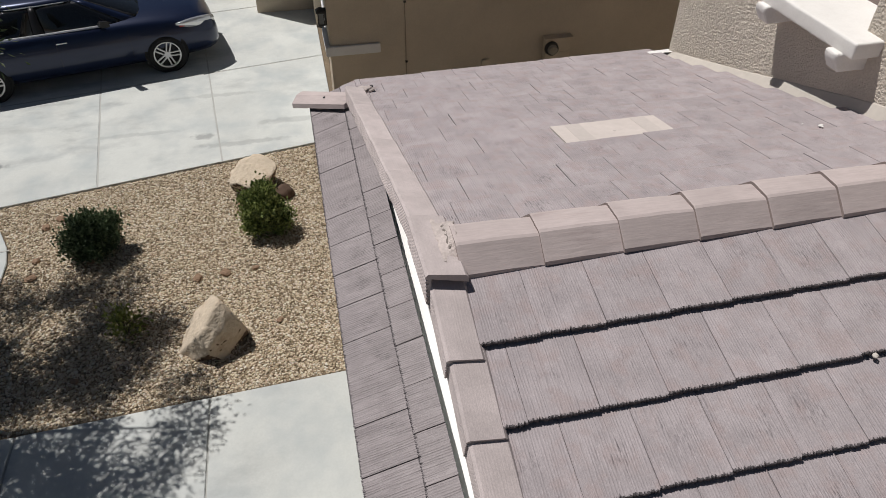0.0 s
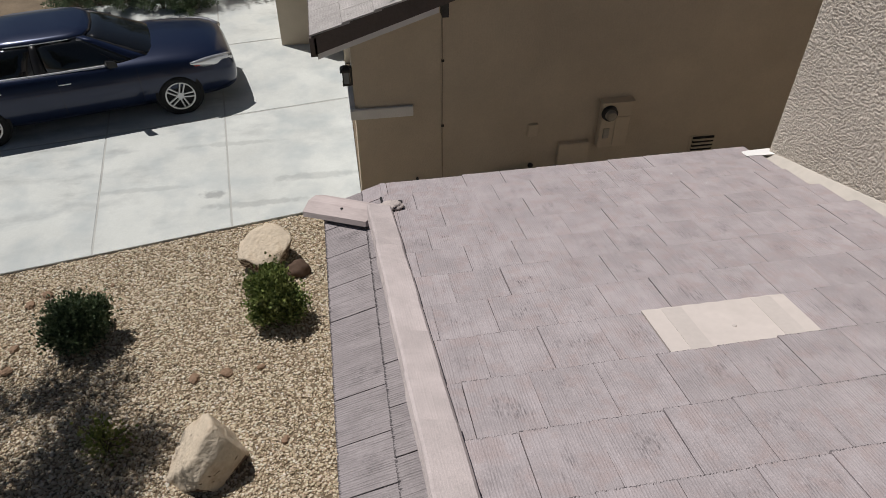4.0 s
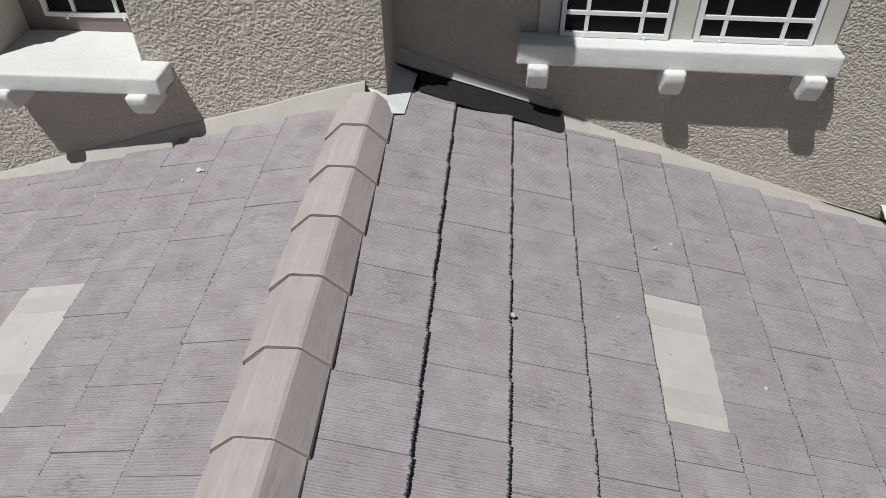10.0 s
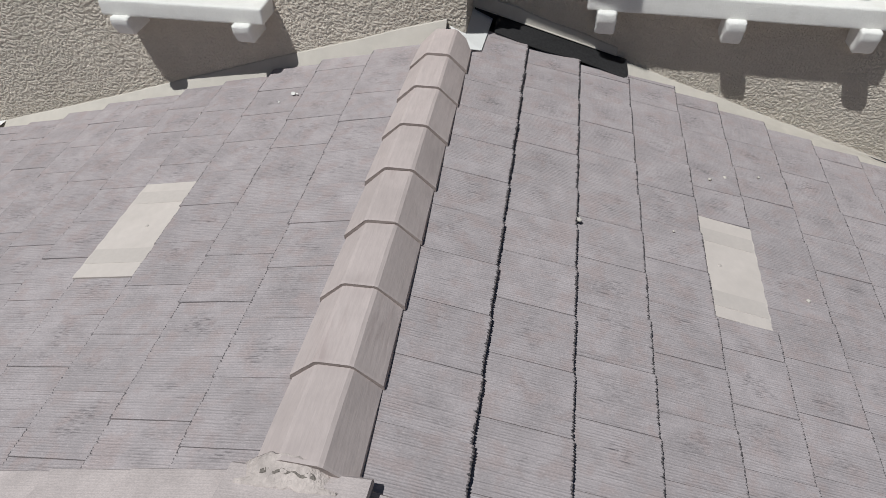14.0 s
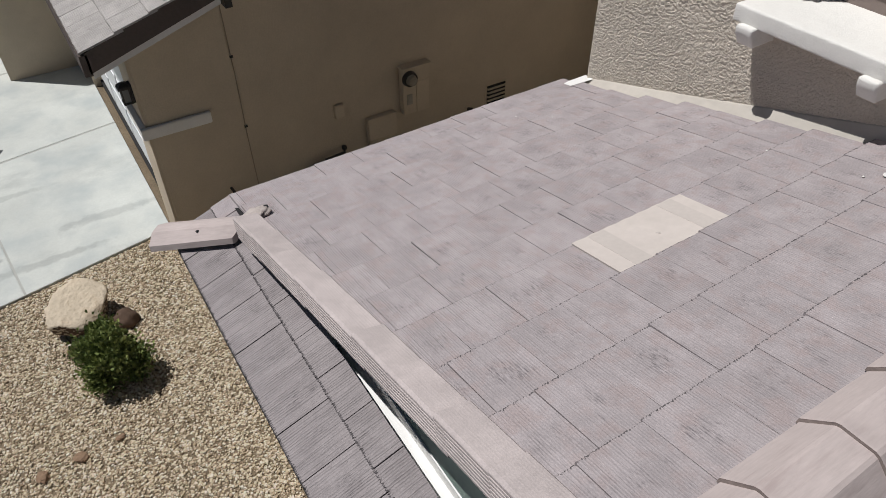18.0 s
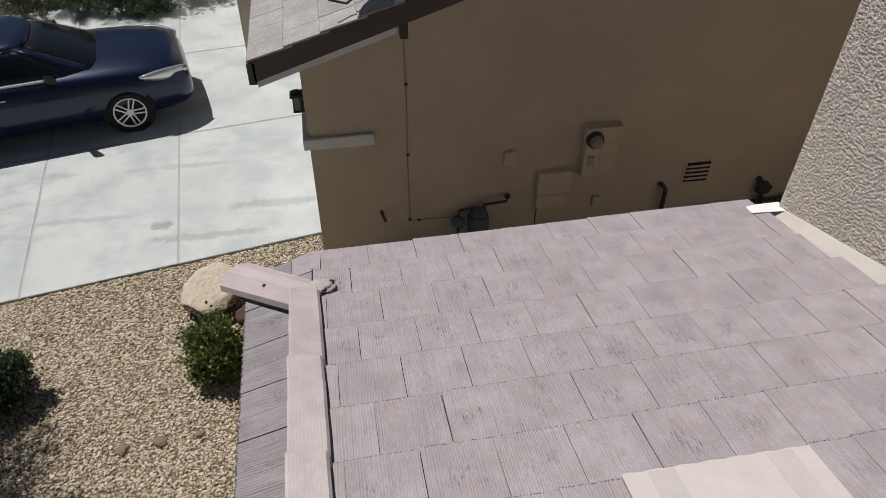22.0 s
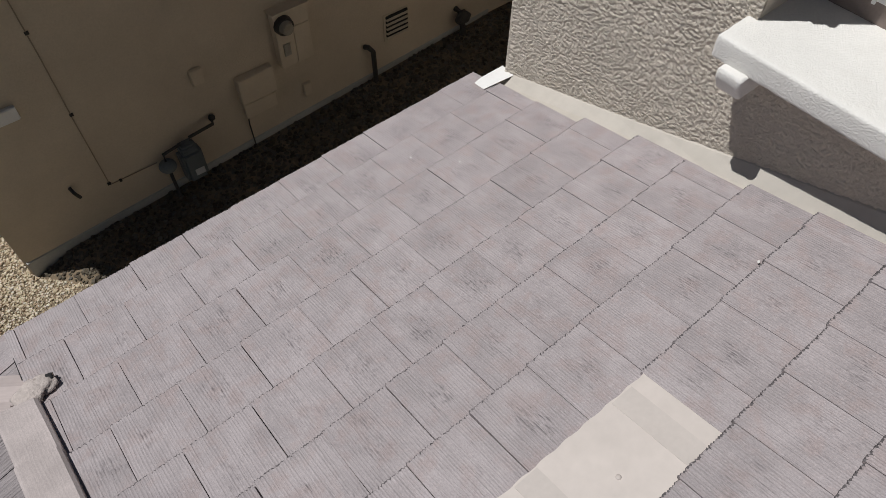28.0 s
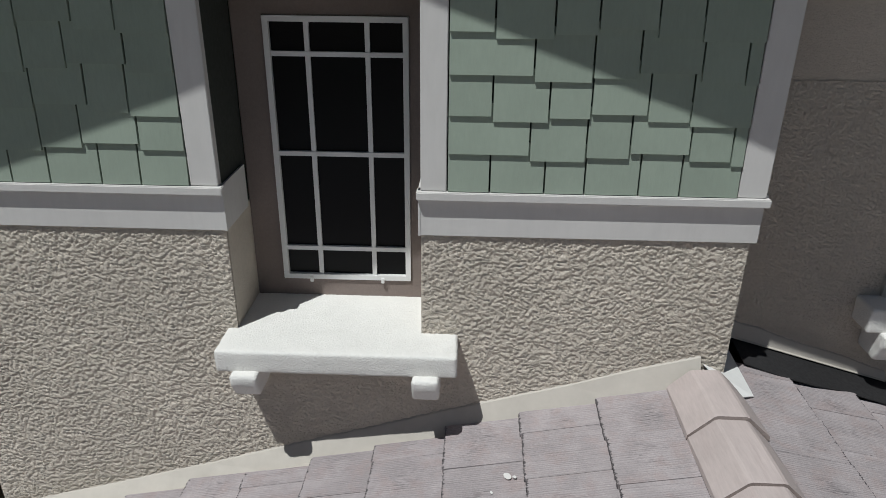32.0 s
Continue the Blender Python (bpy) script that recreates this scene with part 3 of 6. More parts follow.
def rake_x(y):
    return -0.045 - 0.021 * y


RAKES = [rake_mesh(0.40, k, 0.166, 0.125) for k in range(4)]
for side, rows in ((1, [0.20 + STEP * k for k in range(9)]), (-1, [0.25 + STEP * k for k in range(11)])):
    for i, v in enumerate(rows):
        ob = new("rake_tile", RAKES[i % 4])
        ob.parent = rake
        s = 0.39 / math.hypot(1, FALL)
        j = 0.003 * (i % 2) - 0.0015
        top, low = on_roof(side, rake_x(side * v) + j, v - 0.02, 0.073), on_roof(side, rake_x(side * (v + s)) + j, v - 0.02 + s, 0.094)
        top.y, low.y = top.y + 0.046, low.y + 0.046
        down = (low - top).normalized()
        if side > 0:
            across = Vector((1, 0, 0))
            o = top
        else:
            # same profile, laid from its lower end upwards
            down, across, o = (top - low).normalized(), Vector((1, 0, 0)), low
        up = across.cross(down).normalized()
        m = Matrix((across, down, up)).transposed().to_4x4()
        m.translation = o
        ob.matrix_basis = m @ pose(0.006 * side, 0, 0, 0, 0, 1.1 * side + RND.uniform(-0.3, 0.3))

# the tile that bridges the peak
ob = new("rake_tile", rake_mesh(0.46, 9, 0.19, 0.14))
ob.parent = rake
a, b = Vector((-0.052, -0.245, 4.022)), Vector((-0.058, 0.235, 3.996))
d = (b - a).normalized()
mm = Matrix((Vector((1, 0, 0)), d, Vector((1, 0, 0)).cross(d))).transposed().to_4x4()
mm.translation = a
ob.matrix_basis = mm

# the angled corner cap at the foot of the rake, with its broken mortar
corner = tagged(new("corner_cap"), "angled concrete trim tile with a nail hole at the roof corner", "roof trim")
a, b = Vector((-0.014, 3.330, 2.985)), Vector((-0.504, 3.783, 2.811))
d = (b - a).normalized()
side = Vector((0, 0, 1)).cross(d).normalized()
m = Matrix((-d, -side, d.cross(side) * -1 if d.cross(side).z < 0 else d.cross(side))).transposed().to_4x4()
m.translation = b
corner.matrix_basis = m
bm = bmesh.new()
L = (b - a).length
rings = []
for x, w, skew in ((0, 0.138, 0.0), (L * 0.5, 0.132, 0.0), (L, 0.126, 1.0)):
    out = [(-w, -0.045), (-w * 0.94, -0.004), (-w * 0.3, 0.045), (w * 0.3, 0.045), (w * 0.94, -0.004), (w, -0.045)]
    inn = [(w - 0.02, -0.045), (w * 0.28, 0.02), (-w * 0.28, 0.02), (-w + 0.02, -0.045)]
    rings.append([Vector((x + skew * (0.05 + 0.85 * y), y, z)) for y, z in out + inn])
loft(bm, rings)
part("trim_tile", bm, TRIM, corner)
inside = m.inverted()
bm = bmesh.new()
lump(bm, inside @ on_roof(1, 0.02, 3.29, 0.062), (0.075, 0.075, 0.026), 11)
lump(bm, inside @ on_roof(1, 0.085, 3.30, 0.062), (0.07, 0.055, 0.028), 12)
part("mortar", bm, MORTAR, corner, "broken tan mortar", smooth=True)
# solid black lump for the shade inside the hollow
bm = bmesh.new()
lump(bm, inside @ on_roof(1, 0.115, 3.305, 0.082), (0.026, 0.022, 0.012), 15)
part("broken_hollow", bm, FELT, corner, "black lump drawn for the shaded hollow in the broken mortar", smooth=True)
# black spot for the shade inside the nail hole
bm = bmesh.new()
lump(bm, (L * 0.53, -0.06, 0.035), (0.012, 0.012, 0.005), 17)
part("nail_hole", bm, FELT, corner)

# ---- pent roof below the gable: two courses falling towards the street ----
PENT_Z, PENT_FALL = 2.735, 0.37
pent = new("pent_roof")
tagged(pent, "narrow skirt roof of grey concrete shake tiles below the gable", "roof", kind="structure")
Y0, Y1 = -3.7, 3.76
bm = bmesh.new()
loft(bm, [[Vector((x, y, z)) for x, z in ((-0.42, PENT_Z - 0.10), (0.03, PENT_Z + 0.45 * PENT_FALL - 0.10), (0.03, PENT_Z + 0.45 * PENT_FALL), (-0.42, PENT_Z))] for y in (Y0, Y1)])
part("pent_deck", bm, FELT, pent)
PTS = {0: [tile_mesh(0.317, 0.40, 70 + k, material=PENT_TILE, g=0.003, chip=1.5) for k in range(5)], 1: [tile_mesh(0.317, 0.185, 90 + k, material=PENT_TILE, g=0.003, chip=1.5) for k in range(5)]}
for row, x_low in ((0, -0.45), (1, -0.135)):
    y = (Y0, -3.712)[row]
    ln = (0.40, 0.185)[row]
    PT = PTS[row]
    while y < Y1 - 0.05:
        yb = -3.532 if y == Y0 else min(y + 0.317, Y1)
        me = RND.choice(PT) if yb - y > 0.312 else tile_mesh(yb - y, ln, 99)
        ob = new("roof_tile", me)
        ob.parent = pent
        low = Vector((x_low, y, PENT_Z + (x_low + 0.42) * PENT_FALL + 0.03))
        top = low + Vector((ln, 0, ln * PENT_FALL - 0.03 * ln))
        down = (low - top).normalized()
        across = Vector((0, 1, 0))
        up = across.cross(down).normalized()
        if up.z < 0:
            top, low, across = top + Vector((0, yb - y, 0)), low, -across
            up = across.cross(down).normalized()
        mm = Matrix((down.cross(up), down, up)).transposed().to_4x4()
        mm.translation = top
        ob.matrix_basis = mm @ pose(0, 0, RND.uniform(-0.002, 0.003), 0, 0, RND.uniform(-0.3, 0.3))
        y = yb

# gable wall under the rake, set back beneath the overhang
bm = bmesh.new()
zb = PENT_Z + 0.2
pts = [(-3.3, zb - 0.5), (3.3, zb - 0.5), (3.3, RIDGE - FALL * 3.3 - 0.15), (0, RIDGE - 0.15), (-3.3, RIDGE - FALL * 3.3 - 0.15)]
loft(bm, [[Vector((x, y, z)) for y, z in pts] for x in (0.150, 0.24)])
tagged(part("wall_gable", bm, DARKGREEN), "sage green siding in the gable above the skirt roof", "wall", kind="structure")
bm = bmesh.new()
loft(bm, [[Vector((x, y, z)) for x, z in ((0.032, 2.815), (0.149, 2.82), (0.149, 2.90), (0.141, 2.90), (0.139, 2.832), (0.032, 2.827))] for y in (-3.3, 3.25)])
tagged(part("trim_apron", bm, WHITEMETAL), "white metal pan flashing behind the skirt roof", "flashing", kind="structure")
# look-out block under the peak
tagged(part("trim_lookout", boxes((0.03, 0.149, -0.06, 0.02, 3.60, 3.80)), BOARD, bevel=0.004), "off-white look-out block under the gable peak", "trim", kind="structure")
# boards under the rake: their dark colour draws the thin shadow there
for sd in (1, -1):
    bm = bmesh.new()
    loft(bm, [[Vector((rake_x(sd * v) + x, sd * v, RIDGE - FALL * v + h)) for x, h in ((0.035, -0.10), (0.075, -0.10), (0.075, -0.02), (0.035, -0.02))] for v in (0.0, 3.45)])
    tagged(part("trim_barge_board", bm, mat("brown_fascia", (0.10, 0.075, 0.065), 0.7, spread=0.1, bump=0.1)), "dark brown board drawn for the thin shadow under the rake tiles", "fascia", kind="structure")

lay(roof_left, 1, LEFT_ROWS, lambda k: 0.085 - 0.0066 * k, lambda k: (3.2, 3.2, 3.2, 3.19, 3.13, 3.12, 3.09, 3.12, 3.08, 3.04, 3.05, 3.05)[k], (0.31, 2.31, 2.13, 1.97, 2.11, 1.637, 1.48, 1.632, 1.446, 1.288, 1.136, 1.56), hits_vent(VENT_L))
lay(roof_right, -1, RIGHT_ROWS, lambda k: 0.09 + 0.0066 * k, lambda k: (3.02, 3.47, 3.45, 3.46, 3.54, 3.515, 3.48, 3.45)[k] if k < 8 else 3.44, (0.83, 1.285, 1.43, 1.555, 1.405, 1.26, 1.93, 2.055), hits_vent(VENT_R), lift=0.046)
attic_vent(1, VENT_L, 1.558, "cream sheet metal vent set flush among grey tiles")
attic_vent(-1, VENT_R, 0.165 + STEP * 5, "cream sheet metal vent set flush among grey tiles")

# ---- upper wall with the recessed window ----
WY0, WY1, WZ0, WZ1 = 1.378, 2.248, 4.08, 5.66
HOUSE_L, HOUSE_R = 3.655, -0.055
AP, APZ, GF = 1.83, 7.07, 0.40


def rounded(bm, r, along=2):
    es = [e for e in bm.edges if e.is_manifold and abs((e.verts[0].co - e.verts[1].co).normalized()[along]) > 0.99 and e.calc_face_angle(0) > 0.6]
    bmesh.ops.bevel(bm, geom=es, offset=r, segments=2, affect="EDGES", clamp_overlap=True)


def wall_block(name, y0, y1, z0, z1, material, parent=None, x0=XA, x1=XA + 0.38, r=0.02):
    bm = boxes((x0, x1, y0, y1, z0, z1))
    bmesh.ops.recalc_face_normals(bm, faces=bm.faces)
    rounded(bm, r)
    return part(name, bm, material, parent, smooth=False)


def stucco_face(parent, x, y0, y1, z0, z1, seed, step=0.0048, deep=0.0062):
    """The dashed face of a stucco wall that looks to -x: real worm-like lumps that shade one another."""
    ny, nz = round((y1 - y0) / step), round((z1 - z0) / step)
    vs = []
    for j in range(nz + 1):
        z = z0 + (z1 - z0) * j / nz
        for i in range(ny + 1):
            y = y0 + (y1 - y0) * i / ny
            w = noise.noise_vector(Vector((y * 26, z * 26, seed))) * 0.014
            n = noise.noise(Vector(((y + w.x) * 82, (z + w.y) * 122, seed + 3))) + 0.3 * noise.noise(Vector((y * 30, z * 44, seed + 7)))
            h = min(max(0.5 + 2.2 * n, 0.0), 1.0)
            h = deep * (h * h * (3 - 2 * h) * 0.8 + 0.2 * min(max(0.5 + n, 0.0), 1.0))
            rim = 0.4 + 0.3 * min(i, ny - i, 2)
            vs.append((x - 0.002 - h * rim, y, z))
    fs = [(a, a + ny + 1, a + ny + 2, a + 1) for j in range(nz) for a in range(j * (ny + 1), j * (ny + 1) + ny)]
    me = bpy.data.meshes.new("stucco_face")
    me.from_pydata(vs, [], fs)
    me.materials.append(STUCCO)
    me.polygons.foreach_set("use_smooth", [True] * len(fs))
    ob = new("stucco_face", me)
    ob.parent = parent
    ob["label"] = "rough dashed stucco surface"


wall_a = tagged(new("wall_upper_west"), "rough beige stucco wall of the upper storey with a green shingled top", "wall", kind="structure")
# the upper storey stands a little askew to the roof below
ASKEW = Matrix.Translation((XA, 0, 0)) @ Matrix.Rotation(0.023, 4, "Z") @ Matrix.Translation((-XA, 0, 0))
wall_a.matrix_basis = ASKEW
wall_block("stucco_panel", WY1, HOUSE_L, WZ0, 4.68, STUCCO, wall_a, r=0.014)
wall_block("stucco_panel", HOUSE_R, WY0, WZ0, 4.68, STUCCO, wall_a, r=0.014)
wall_block("stucco_panel", HOUSE_R, HOUSE_L, 0.0, WZ0, STUCCO, wall_a, r=0.014)
# sheathing near black: the shade in the shingle gaps is in its colour
part("sheathing", boxes((XA + 0.012, XA + 0.37, HOUSE_R + 0.012, WY0 - 0.004, 4.68, 6.3), (XA + 0.012, XA + 0.37, WY1 + 0.004, HOUSE_L - 0.012, 4.68, 6.3), (XA + 0.012, XA + 0.37, WY0 - 0.004, WY1 + 0.004, WZ1, 6.3)), mat("gap_shade_sheathing", (0.045, 0.05, 0.042), 0.9, bump=0.2), wall_a)
bm = bmesh.new()
loft(bm, [[Vector((x, y, z)) for y, z in ((HOUSE_R, 6.3), (HOUSE_L, 6.3), (AP, APZ))] for x in (XA + 0.012, XA + 0.37)])
part("gable_top", bm, GREEN, wall_a)
for y0, y1, z0, z1 in ((WY1, HOUSE_L, 2.95, 4.67), (HOUSE_R, WY0, 3.5, 4.67), (WY0 + 0.001, WY1 - 0.001, 3.3, WZ0 - 0.03)):
    stucco_face(wall_a, XA, y0, y1, z0, z1, 11.3)
# belt trim and ledge
for y0, y1 in ((WY1 - 0.006, HOUSE_L + 0.02), (HOUSE_R - 0.025, WY0 + 0.006)):
    part("belt_board", boxes((XA - 0.018, XA + 0.02, y0, y1, 4.672, 4.845)), BOARD, wall_a, "off-white painted belt board", bevel=0.003)
    part("belt_ledge", boxes((XA - 0.050, XA + 0.02, y0 - 0.012, y1 + 0.012, 4.845, 4.882)), BOARD, wall_a, "off-white projecting ledge", bevel=0.004)
for y0, y1 in ((WY1, WY1 + 0.12), (WY0 - 0.11, WY0), (HOUSE_R - 0.02, HOUSE_R + 0.10), (HOUSE_L - 0.10, HOUSE_L + 0.02)):
    part("corner_board", boxes((XA - 0.03, XA + 0.012, y0, y1, 4.884, 6.25)), BOARD, wall_a, "off-white corner board", bevel=0.003)
part("belt_return", boxes((XA + 0.02, XB - 0.005, HOUSE_R - 0.022, HOUSE_R + 0.01, 4.672, 4.845)), BOARD, wall_a, "off-white painted belt board")
part("belt_return", boxes((XA + 0.022, XB - 0.005, HOUSE_R - 0.05, HOUSE_R + 0.01, 4.845, 4.882)), BOARD, wall_a, "off-white projecting ledge")
# reveal trims inside the window recess
for y0, y1 in ((WY1 - 0.012, WY1 - 0.002), (WY0 + 0.002, WY0 + 0.012)):
    part("reveal_trim", boxes((XA - 0.02, XA + 0.30, y0, y1, 4.672, 4.882)), BOARD, wall_a)

import functools

# green shingles, piece by piece: two rows of widths that repeat up the wall
ROW_WIDTHS = ((0.148, 0.188, 0.138, 0.185, 0.140, 0.201), (0.278, 0.190, 0.146, 0.199, 0.140, 0.047))
ROW_DROPS = (0.0, -0.023, -0.003, 0.016, -0.012, -0.027)
BAY = WY0 - 0.112 - HOUSE_R - 0.102


@functools.lru_cache(None)
def shingle_mesh(w):
    bm = bmesh.new()
    for v in box(bm, -0.032, 0.020, 0.004, w - 0.004, 0.0, 0.212):
        if v.co.z > 0.1 and v.co.x < 0:
            v.co.x += 0.016
    return to_mesh("shingle", bm, GREEN)


for y0, y1 in ((HOUSE_R + 0.102, WY0 - 0.112), (WY1 + 0.122, HOUSE_L - 0.102)):
    for row in range(8):
        y, k = y1, 0
        while y > y0 + 0.01:
            w = min(round(ROW_WIDTHS[row % 2][k % 6] * BAY, 3), y - y0)
            if y - w < y0 + 0.03:
                w = y - y0
            y -= w
            ob = new("shingle", shingle_mesh(round(w, 4)))
            ob.parent = wall_a
            ob.matrix_basis = pose(XA - 0.004 - 0.0004 * row, y, 4.886 + 0.163 * row + (0 if row == 0 else ROW_DROPS[k % 6] + RND.uniform(-0.003, 0.003)))
            k += 1

def soft_box(x0, x1, y0, y1, z0, z1, r, seed, step=0.03, rough=0.0025, taper=0.0):
    """A hand-floated stucco block: rounded, slightly uneven edges; taper draws its foot back from -x."""
    lo, hi = Vector((x0, y0, z0)), Vector((x1, y1, z1))
    bm, made = bmesh.new(), {}
    ticks = []
    for k in range(3):
        n = max(1, round((hi[k] - lo[k] - 2 * r) / step))
        ticks.append([lo[k], lo[k] + 0.3 * r, lo[k] + 0.65 * r] + [lo[k] + r + (hi[k] - lo[k] - 2 * r) * q / n for q in range(n + 1)] + [hi[k] - 0.65 * r, hi[k] - 0.3 * r, hi[k]])

    def vert(key):
        if key not in made:
            p = Vector((ticks[0][key[0]], ticks[1][key[1]], ticks[2][key[2]]))
            c = Vector([min(max(p[k], lo[k] + r), hi[k] - r) for k in range(3)])
            d = (p - c).normalized()
            p = c + d * (r + rough * noise.noise(p * 28 + Vector((seed, 0, 0))) + rough * 0.6 * noise.noise(p * 75 + Vector((0, seed, 0))))
            f = min(max((hi.z - p.z) / (hi.z - lo.z) - 0.35, 0.0), 0.65) / 0.65
            p.x += taper * f * (hi.x - p.x) / (hi.x - lo.x)
            made[key] = bm.verts.new(p)
        return made[key]

    for axis in range(3):
        u, v = [k for k in range(3) if k != axis]
        for end in (0, len(ticks[axis]) - 1):
            for i in range(len(ticks[u]) - 1):
                for j in range(len(ticks[v]) - 1):
                    quad = []
                    for a, b in ((i, j), (i + 1, j), (i + 1, j + 1), (i, j + 1)):
                        key = [0, 0, 0]
                        key[axis], key[u], key[v] = end, a, b
                        quad.append(vert(tuple(key)))
                    bm.faces.new(quad)
    return bm


# stucco sill on corbels
def sill(name, y0, y1, z0, z1, x0, x1, corbels, cz, label, material):
    root = tagged(new(name), label, "window sill", kind="")
    part("sill_slab", soft_box(x0, x1, y0, y1, z0, z1, 0.016, y0), material, root, smooth=True)
    for y in corbels:
        part("corbel", soft_box(x0 - 0.047, x1, y - 0.062, y + 0.062, cz, z0 + 0.012, 0.018, y, 0.02, 0.004, 0.055), material, root, smooth=True)
    return root


sill_a = sill("window_sill", 1.205, 2.300, 4.055, 4.167, 3.056, 3.66, (1.345, 2.165), 3.93, "white stucco window sill on two corbels", STUCCO_WHITE)
sill_a.matrix_basis = ASKEW


# ---- windows with white muntins over dark screens ----
def window(name, x, y0, y1, z0, z1, cols, bars, label):
    root = tagged(new(name), label, "window", kind="structure")
    fw = 0.026
    part("window_frame", boxes((x - 0.02, x + 0.03, y0, y1, z0, z0 + fw), (x - 0.02, x + 0.03, y0, y1, z1 - fw, z1), (x - 0.02, x + 0.03, y0, y0 + fw, z0 + fw, z1 - fw), (x - 0.02, x + 0.03, y1 - fw, y1, z0 + fw, z1 - fw)), WINFRAME, root)
    part("pane", boxes((x + 0.004, x + 0.010, y0 + fw, y1 - fw, z0 + fw, z1 - fw)), DARKGLASS, root, "dark screened glass")
    for c in cols:
        part("muntin", boxes((x - 0.012, x + 0.003, c - 0.011, c + 0.011, z0 + fw, z1 - fw)), WINFRAME, root)
    for c in bars:
        part("muntin", boxes((x - 0.014, x + 0.003, y0 + fw, y1 - fw, c - 0.011, c + 0.011)), WINFRAME, root)
    for c in (0.22, 0.78):
        yc = y0 + (y1 - y0) * c
        part("screen_clip", boxes((x - 0.03, x - 0.02, yc - 0.008, yc + 0.008, z0 - 0.012, z0 + 0.012)), WINFRAME, root)
    return root


win_a = window("window_1", 3.635, 1.455, 2.105, 4.262, 5.55, (1.64, 1.912), (5.385, 4.922, 4.432), "tall window with white muntins and a dark insect screen")
win_a.matrix_basis = ASKEW
part("window_jamb", boxes(*((3.625, 3.67, *d) for d in ((WY0 + 0.002, 1.453, 4.165, WZ1), (2.107, WY1 - 0.002, 4.165, WZ1), (1.453, 2.107, 5.552, WZ1), (1.453, 2.107, 4.165, 4.26)))), JAMB_SHADE, wall_a)

# ---- recessed wall with the pair of windows ----
BR = -3.40
wall_b = tagged(new("wall_upper_recess"), "rough beige stucco wall set back beside the upper storey", "wall", kind="structure")
for d in ((XB, XB + 0.3, BR, HOUSE_R + 0.3, 2.2, 4.2), (XB, XB + 0.3, BR, -2.60, 4.2, 6.4), (XB, XB + 0.3, -0.91, HOUSE_R + 0.3, 4.2, 6.4), (XB + 0.004, XB + 0.296, -2.60, -0.91, 5.62, 6.4)):
    part("stucco_panel", boxes(d), STUCCO, wall_b)
stucco_face(wall_b, XB, BR, HOUSE_R + 0.05, 2.7, 4.2, 71.0)
stucco_face(wall_b, XB, -0.905, HOUSE_R + 0.05, 4.2, 5.3, 71.0)
stucco_face(wall_b, XB, BR, -2.605, 4.2, 5.3, 71.0)
for d in ((XB - 0.03, XB + 0.2, -1.03, -0.908, 4.2, 5.7), (XB - 0.03, XB + 0.2, -1.80, -1.665, 4.2, 5.6), (XB - 0.03, XB + 0.2, -2.60, -2.47, 4.2, 5.7), (XB - 0.03, XB + 0.2, -2.47, -1.03, 5.6, 5.7)):
    part("window_surround", boxes(d), STUCCO_GREY, wall_b, "smooth grey-beige stucco surround", bevel=0.006)
sill("window_sill", -2.625, -0.795, 4.105, 4.24, 3.50, XB + 0.002, (-0.925, -1.715, -2.50), 3.95, "grey-white stucco window sill on three corbels", STUCCO_WHITE)
for y0, y1, n in ((-1.66, -1.035, 2), (-2.465, -1.805, 3)):
    w = y1 - y0
    window("window_%d" % n, XB - 0.035, y0, y1, 4.244, 5.58, (y0 + 0.26 * w, y0 + 0.76 * w), (4.385, 4.9, 5.42), "window with white muntins and a dark insect screen")

# base flashings, following the slopes
def base_flashing(side, x_of, v0, v1, h_of, name, label, pan=0.23, foot=0.0, lean=0.085):
    bm = bmesh.new()
    rings = []
    for i in range(13):
        v = v0 + (v1 - v0) * i / 12
        p = on_roof(side, x_of(v), v, 0)
        h1 = h_of(v) + RND.uniform(-0.006, 0.006)
        rings.append([p + Vector(q) for q in ((-pan, 0, foot + 0.004), (-pan, 0, foot + 0.008), (-lean, 0, foot + 0.012), (-0.017, 0, h1), (0.002, 0, h1 + 0.008), (0.004, 0, foot - 0.02 if foot == 0 else foot))])
    loft(bm, rings)
    return tagged(part(name, bm, FLASH), label, "flashing", kind="structure")


base_flashing(1, lambda v: XA - 0.023 * v, 0.02, 3.62, lambda v: 0.145 - 0.027 * v, "trim_base_flashing", "beige painted step flashing where tiles meet stucco")
base_flashing(-1, lambda v: XB, 1.1, 3.45, lambda v: 0.105 - 0.035 * v, "trim_base_flashing", "beige painted step flashing where tiles meet stucco")
base_flashing(-1, lambda v: XB, 0.06, 1.098, lambda v: 0.20 - 0.05 * v, "trim_counter_flashing", "grey counter flashing above the dark valley gap", 0.040, 0.095, 0.032)
# added black sheet over the wall: its colour is the opening's darkness
bm = bmesh.new()
loft(bm, [[on_roof(-1, XB + dx, v, h) for dx, h in ((-0.019, -0.02), (-0.019, 0.10), (-0.002, 0.10), (-0.002, -0.02))] for v in (0.06, 1.098)])
tagged(part("trim_underlayment", bm, FELT), "black sheet standing in for the dark opening under the counter flashing", "underlayment", kind="structure")
bm = bmesh.new()
loft(bm, [[on_roof(-1, x, v, h) for x, h in ((3.43 + 0.02 * math.sin(9 * v), 0.062), (3.655, 0.085), (3.655, 0.091), (3.43 + 0.02 * math.sin(9 * v), 0.068))] for v in (0.27, 0.45, 0.62, 0.80, 0.98, 1.17)])
tagged(part("trim_valley_felt", bm, FELT), "black underlayment sheet lying over the tile heads by the wall", "underlayment", kind="structure")
